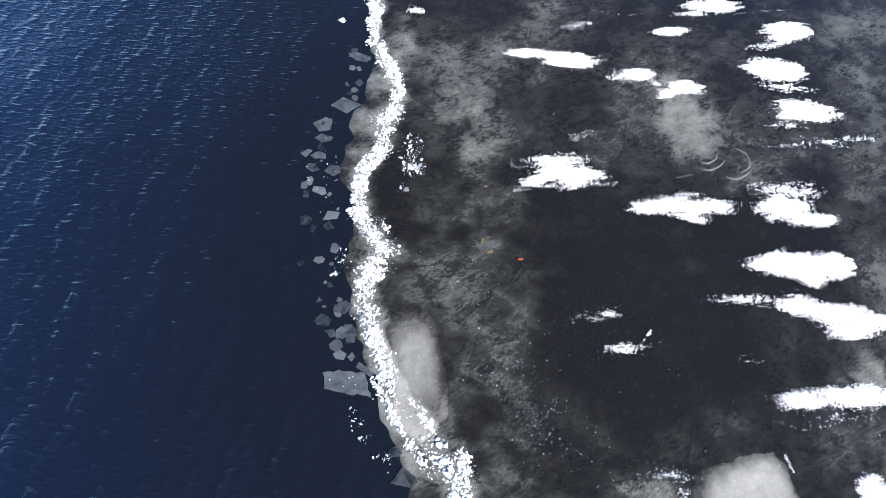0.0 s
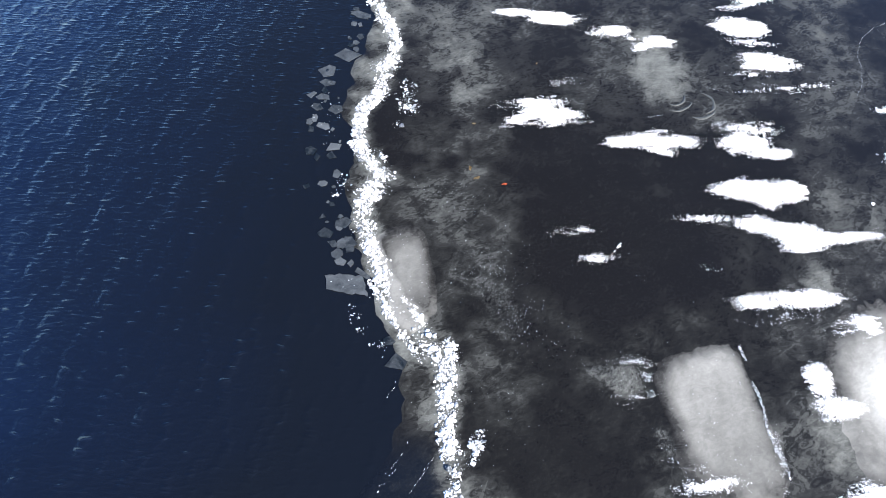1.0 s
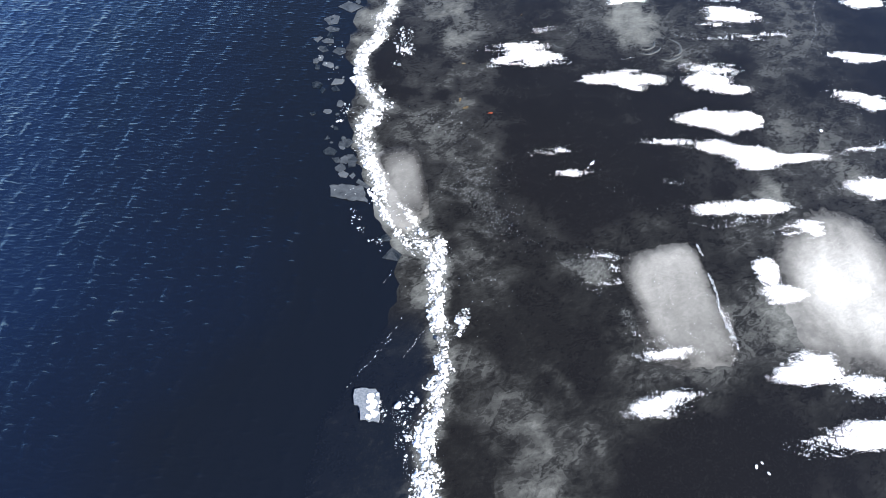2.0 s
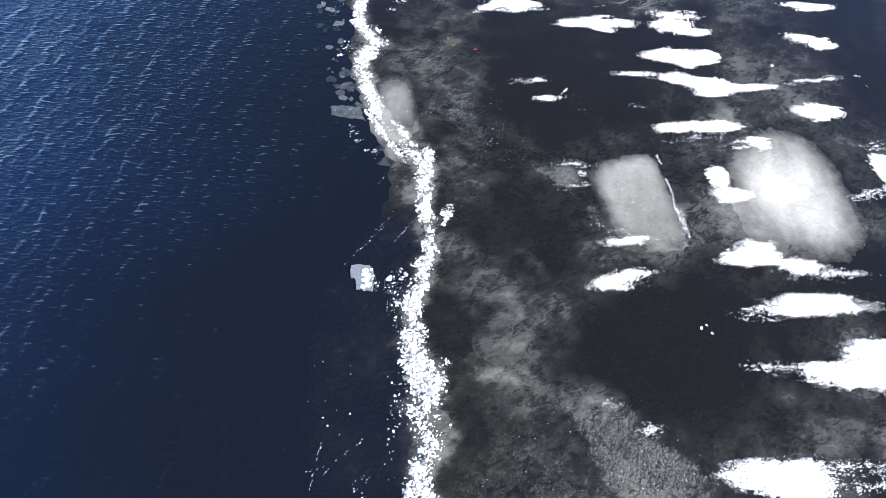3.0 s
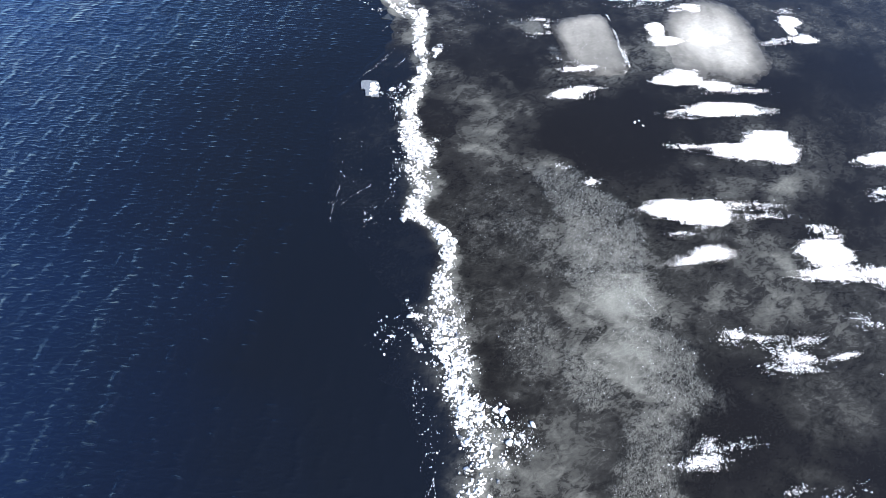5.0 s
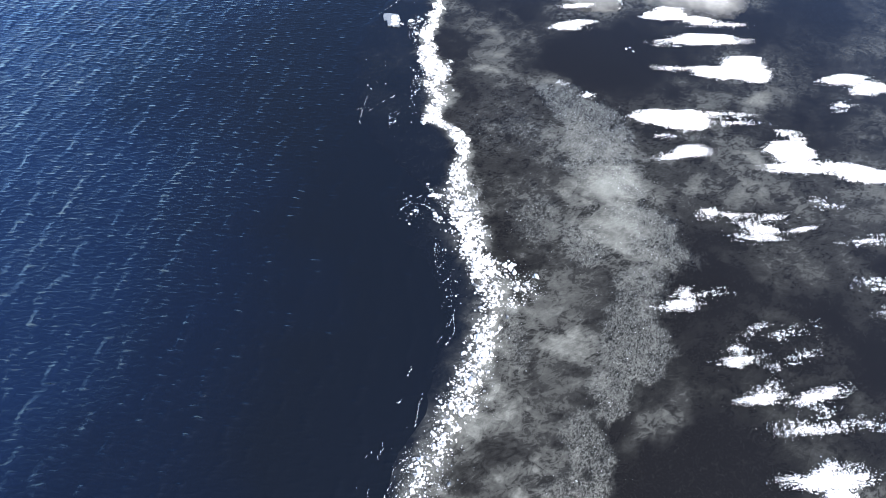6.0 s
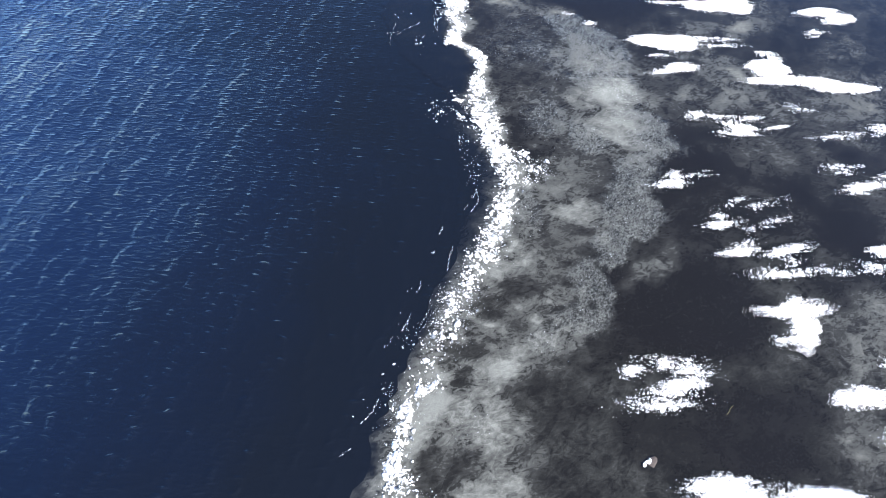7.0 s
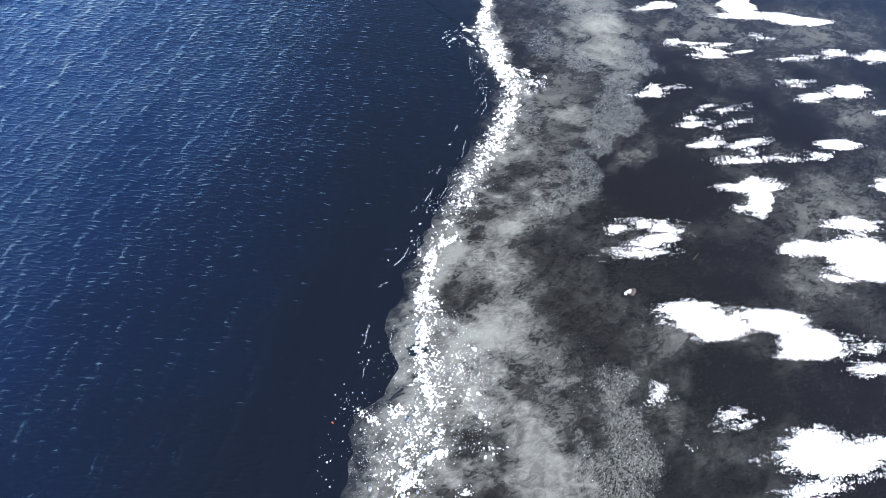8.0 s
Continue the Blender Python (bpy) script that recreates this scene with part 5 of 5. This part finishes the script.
crack(-0.50, -14.16, -0.54, -14.49, 0.95, 0.009)
crack(-0.11, -14.14, -0.11, -14.50, 0.95, 0.009)
crack(-0.50, -14.87, -0.51, -15.06, 0.95, 0.009)
crack(0.71, -9.51, 0.65, -9.65, 0.95, 0.009)
crack(0.57, -10.06, 0.61, -10.00, 0.95, 0.009)
crack(0.38, -10.84, 0.44, -10.63, 0.95, 0.009)
crack(0.28, -11.40, 0.33, -11.23, 0.95, 0.009)
crack(-0.02, -11.82, 0.02, -11.78, 0.95, 0.009)
crack(1.29, -8.66, 1.18, -9.15, 0.95, 0.009)


# ---- frost rings round a refrozen hole ----
def frost_arc(cx, cy, r, a0, a1, width):
    n = max(6, int(abs(a1 - a0) / 8))
    a = np.radians(np.linspace(a0, a1, n))
    swell = 0.55 * np.sin(np.linspace(0.15, 3.0, n)) * width * (1 + 0.4 * vnoise(a * 3, a * 0, 12))
    rr = r * (1 + 0.05 * vnoise(a * 2, a * 0 + 5, 13))
    ring = [np.stack([cx + (rr + o * swell) * np.cos(a), cy + (rr + o * swell) * np.sin(a), 0.004 + h + 0 * a], 1)
            for o, h in ((-1, -0.006), (-0.4, 0.006), (0.4, 0.006), (1, -0.006))]
    v = np.stack(ring, 1).reshape(-1, 3)
    ob = new("frost_ring", mesh_from("frost_ring", v, grid_faces(n, 4), FROST))
    return tagged(ob, "curved pale frost ring on the dark ice", "frost ring", "rings round a refrozen hole")


frost_arc(4.72, 6.42, 0.27, -70, 75, 0.055)
frost_arc(4.66, 6.40, 0.36, -110, -25, 0.07)
frost_arc(4.25, 6.55, 0.22, -110, 10, 0.05)
frost_arc(4.25, 6.55, 0.36, -100, -20, 0.055)


# ---- scattered crumbs of ice and frost ----
def crumbs(name, label, spots, seed, small, large):
    """spots: x, y, half length, half width, degrees, how many."""
    rng = np.random.RandomState(seed)
    rows = []
    for x, y, hl, hw, ang, count in spots:
        c, s = math.cos(radians(ang)), math.sin(radians(ang))
        for _ in range(count):
            u, v = rng.normal(0, 0.5) * hl, rng.normal(0, 0.5) * hw
            r = small * (large / small) ** (rng.rand() ** 2.2)
            rows.append((x + u * c - v * s, y + u * s + v * c, 0.3 * r, r))
    ob = new(name, joined(name, rows, GRAINS, CRUMB))
    return tagged(ob, label, "ice crumbs", kind="stuff")


crumbs("frost_grains", "tiny glinting grains of frost on the ice",
       [(b[0], b[1], b[2], b[3], b[4], int(330 * b[2] * b[3] * b[5])) for b in FROSTS]
       + [(0.05, 4.1, 0.5, 0.35, 0, 40), (0.5, 3.9, 0.45, 0.5, 0, 60), (1.0, 2.7, 0.5, 0.7, -40, 170), (1.4, 1.9, 0.4, 0.5, -40, 130), (2.0, 1.5, 0.5, 0.5, 0, 40),
          (1.1, 0.5, 0.8, 0.8, 0, 40), (3.0, 2.4, 1.2, 1.2, 0, 20)], 61, 0.0035, 0.011)
crumbs("ice_flecks", "fine white flecks of crushed ice round the ridge",
       [(-0.03, -14.75, 0.35, 0.5, 0, 110), (1.08, -14.77, 0.35, 0.6, 0, 200), (1.26, -15.55, 0.35, 0.5, 0, 170),
        (0.79, -15.99, 0.5, 0.4, 0, 120), (-0.35, -15.65, 0.35, 0.4, 0, 130), (-0.19, -16.35, 0.4, 0.5, 0, 150),
        (1.11, -10.80, 0.35, 0.5, 0, 130), (0.89, -11.62, 0.4, 0.5, 0, 130), (1.64, -9.49, 0.35, 0.5, 0, 80)], 63, 0.003, 0.013)
crumbs("drifting_crumbs", "small white crumbs of ice adrift beside the ridge",
       [(-1.5, 4.2, 0.12, 0.25, 0, 30), (-0.95, 1.75, 0.1, 0.3, 30, 35), (-0.6, 1.4, 0.1, 0.2, 30, 20), (-1.9, 5.6, 0.3, 0.6, 0, 25), 
        (-0.1, -4.4, 0.2, 0.4, 0, 26), (-0.6, -3.2, 0.4, 0.7, 0, 12), (0.25, -3.5, 0.15, 0.9, 0, 45),
        (0.5, -6.6, 0.3, 0.35, 0, 70), (1.2, -8.2, 0.12, 0.4, 0, 40), (1.0, -7.5, 0.15, 0.4, 0, 40), (0.1, -12.6, 0.12, 0.5, -60, 8),
        (-0.5, -14.6, 0.12, 0.4, 0, 10), (-0.7, -15.5, 0.15, 0.5, 0, 22), (-0.85, -16.4, 0.15, 0.5, 0, 18)], 62, 0.006, 0.028)


# ---- leaves, straw and other litter blown onto the ice, and a stick added for a glint ----
def leaf(x, y, size, turn, mat, label):
    bm = bmesh.new()
    rim, tall = [], 0.18 * size
    for k in range(20):
        a = 6.283 * k / 20
        r = size * (0.66 + 0.20 * math.cos(2 * a + 0.6) + 0.10 * math.sin(3 * a) + 0.07 * math.sin(8 * a + 1.0))
        rim.append(bm.verts.new((r * math.cos(a), 0.8 * r * math.sin(a), 0.006 + tall * abs(math.sin(a)) * 0.5)))
    hub = bm.verts.new((0, 0, 0.006))
    for k in range(20):
        bm.faces.new((hub, rim[k], rim[(k + 1) % 20]))
    bmesh.ops.solidify(bm, geom=bm.faces[:], thickness=0.0012)
    me = bpy.data.meshes.new("blade")
    bm.to_mesh(me)
    bm.free()
    me.materials.append(mat)
    ob = tagged(new("fallen_leaf"), label, "leaf", "leaves on the ice")
    ob.matrix_world = pose(x, y, 0, 0, 0, turn)
    part("blade", me, ob)
    part("stalk", stick_mesh("stalk", [(-0.6 * size, 0, 0.006), (-1.0 * size, 0.1 * size, 0.007), (-1.35 * size, 0.25 * size, 0.005)], 0.0015, mat), ob)
    return ob


def stick_mesh(name, points, r, mat):
    bm = bmesh.new()
    rings = []
    for i, p in enumerate(points):
        q = Vector(points[min(i + 1, len(points) - 1)]) - Vector(points[max(i - 1, 0)])
        m = q.to_track_quat("Z", "Y").to_matrix()
        rr = r * (1 - 0.5 * i / (len(points) - 1))
        rings.append([bm.verts.new(Vector(p) + m @ Vector((rr * math.cos(6.283 * k / 6), rr * math.sin(6.283 * k / 6), 0))) for k in range(6)])
    for u, v in zip(rings, rings[1:]):
        for k in range(6):
            bm.faces.new((u[k], u[(k + 1) % 6], v[(k + 1) % 6], v[k]))
    bm.faces.new(rings[0][::-1])
    bm.faces.new(rings[-1])
    me = bpy.data.meshes.new(name)
    bm.to_mesh(me)
    bm.free()
    me.materials.append(mat)
    return me


leaf(1.17, 4.34, 0.046, 20, RED_LEAF, "curled orange-red fallen leaf lying on black ice")
leaf(1.78, 7.22, 0.03, 70, TAN_LEAF, "small dry tan leaf lying on black ice")
leaf(0.63, 5.63, 0.04, 10, TAN_LEAF, "small dry tan leaf lying on black ice")
leaf(0.59, 4.64, 0.055, 100, TAN_LEAF, "pale dry leaf frozen flat onto black ice")
leaf(0.71, 4.44, 0.06, 35, TAN_LEAF, "pale dry leaf frozen flat onto black ice")
leaf(9.01, 3.89, 0.045, 120, TAN_LEAF, "small dry tan leaf lying on black ice")
leaf(-0.83, -15.75, 0.026, 150, RED_LEAF, "reddish leaf afloat beside the ice edge")

# added stick with snow clumps, standing in for a glint off an ice shard
twig = tagged(new("glint_stick"), "thin dark stick tipped with snow, added for a glint off the ice", "twig")
twig.location = (2.77, 3.07, 0)
part("stem", stick_mesh("stem", [(-0.02, -0.03, 0.004), (0.08, 0.06, 0.007), (0.15, 0.15, 0.010), (0.22, 0.24, 0.014)], 0.004, STICK_BROWN), twig)
for k, (dx, dy, dz, r) in enumerate(((0.10, 0.09, 0.010, 0.014), (0.16, 0.17, 0.014, 0.022), (0.19, 0.19, 0.016, 0.028), (0.21, 0.23, 0.016, 0.018))):
    part("snow_clump", mesh_from("snow_clump", LUMPS[k][0] * r + ((dx, dy, dz),), LUMPS[k][1], SNOW, False), twig)

for x, y, r in ((4.71, -1.76, 0.034), (4.80, -1.70, 0.022), (7.23, 4.35, 0.04), (4.86, -1.83, 0.026)):
    lump = new("snow_clod", mesh_from("snow_clod", LUMPS[int(100 * r) % 14][0] * r, LUMPS[int(100 * r) % 14][1], SNOW, False))
    lump.location = (x, y, 0.3 * r)
    tagged(lump, "small clod of white snow lying on black ice", "snow clod", "snow clods on the ice")

straw = tagged(new("dry_straw"), "short yellowish dry straw lying on black ice", "straw")
straw.location = (4.94, -12.47, 0)
part("stem", stick_mesh("stem", [(-0.05, -0.06, 0.004), (0.0, 0.0, 0.006), (0.03, 0.05, 0.005), (0.08, 0.09, 0.007)], 0.004, STRAW), straw)

clod = tagged(new("frozen_clod"), "dark brown clod frozen in, snow on one side", "clod")
clod.location = (3.74, -13.27, 0)
part("earth", mesh_from("earth", LUMPS[3][0] * (0.13, 0.085, 0.10), LUMPS[3][1], EARTH, False), clod)
for k, (dx, dy, r) in enumerate(((-0.10, -0.03, 0.035), (-0.06, 0.01, 0.045), (-0.03, 0.045, 0.03), (-0.13, -0.05, 0.02))):
    part("snow_clump", mesh_from("snow_clump", LUMPS[k + 5][0] * r + ((dx, dy, 0.018),), LUMPS[k + 5][1], SNOW, False), clod)

# ---- single lumps of the ridge ----
for k in sorted(single):
    px, py, pz, r = pieces[k]
    ob = part("ice_lump", LUMP_MESHES[k % len(LUMP_MESHES)], ridge)
    ob.matrix_basis = pose(px, py, pz, 0, 0, 137.5 * k % 360) @ Matrix.Diagonal((r * 1.1, r * 0.95, r, 1))
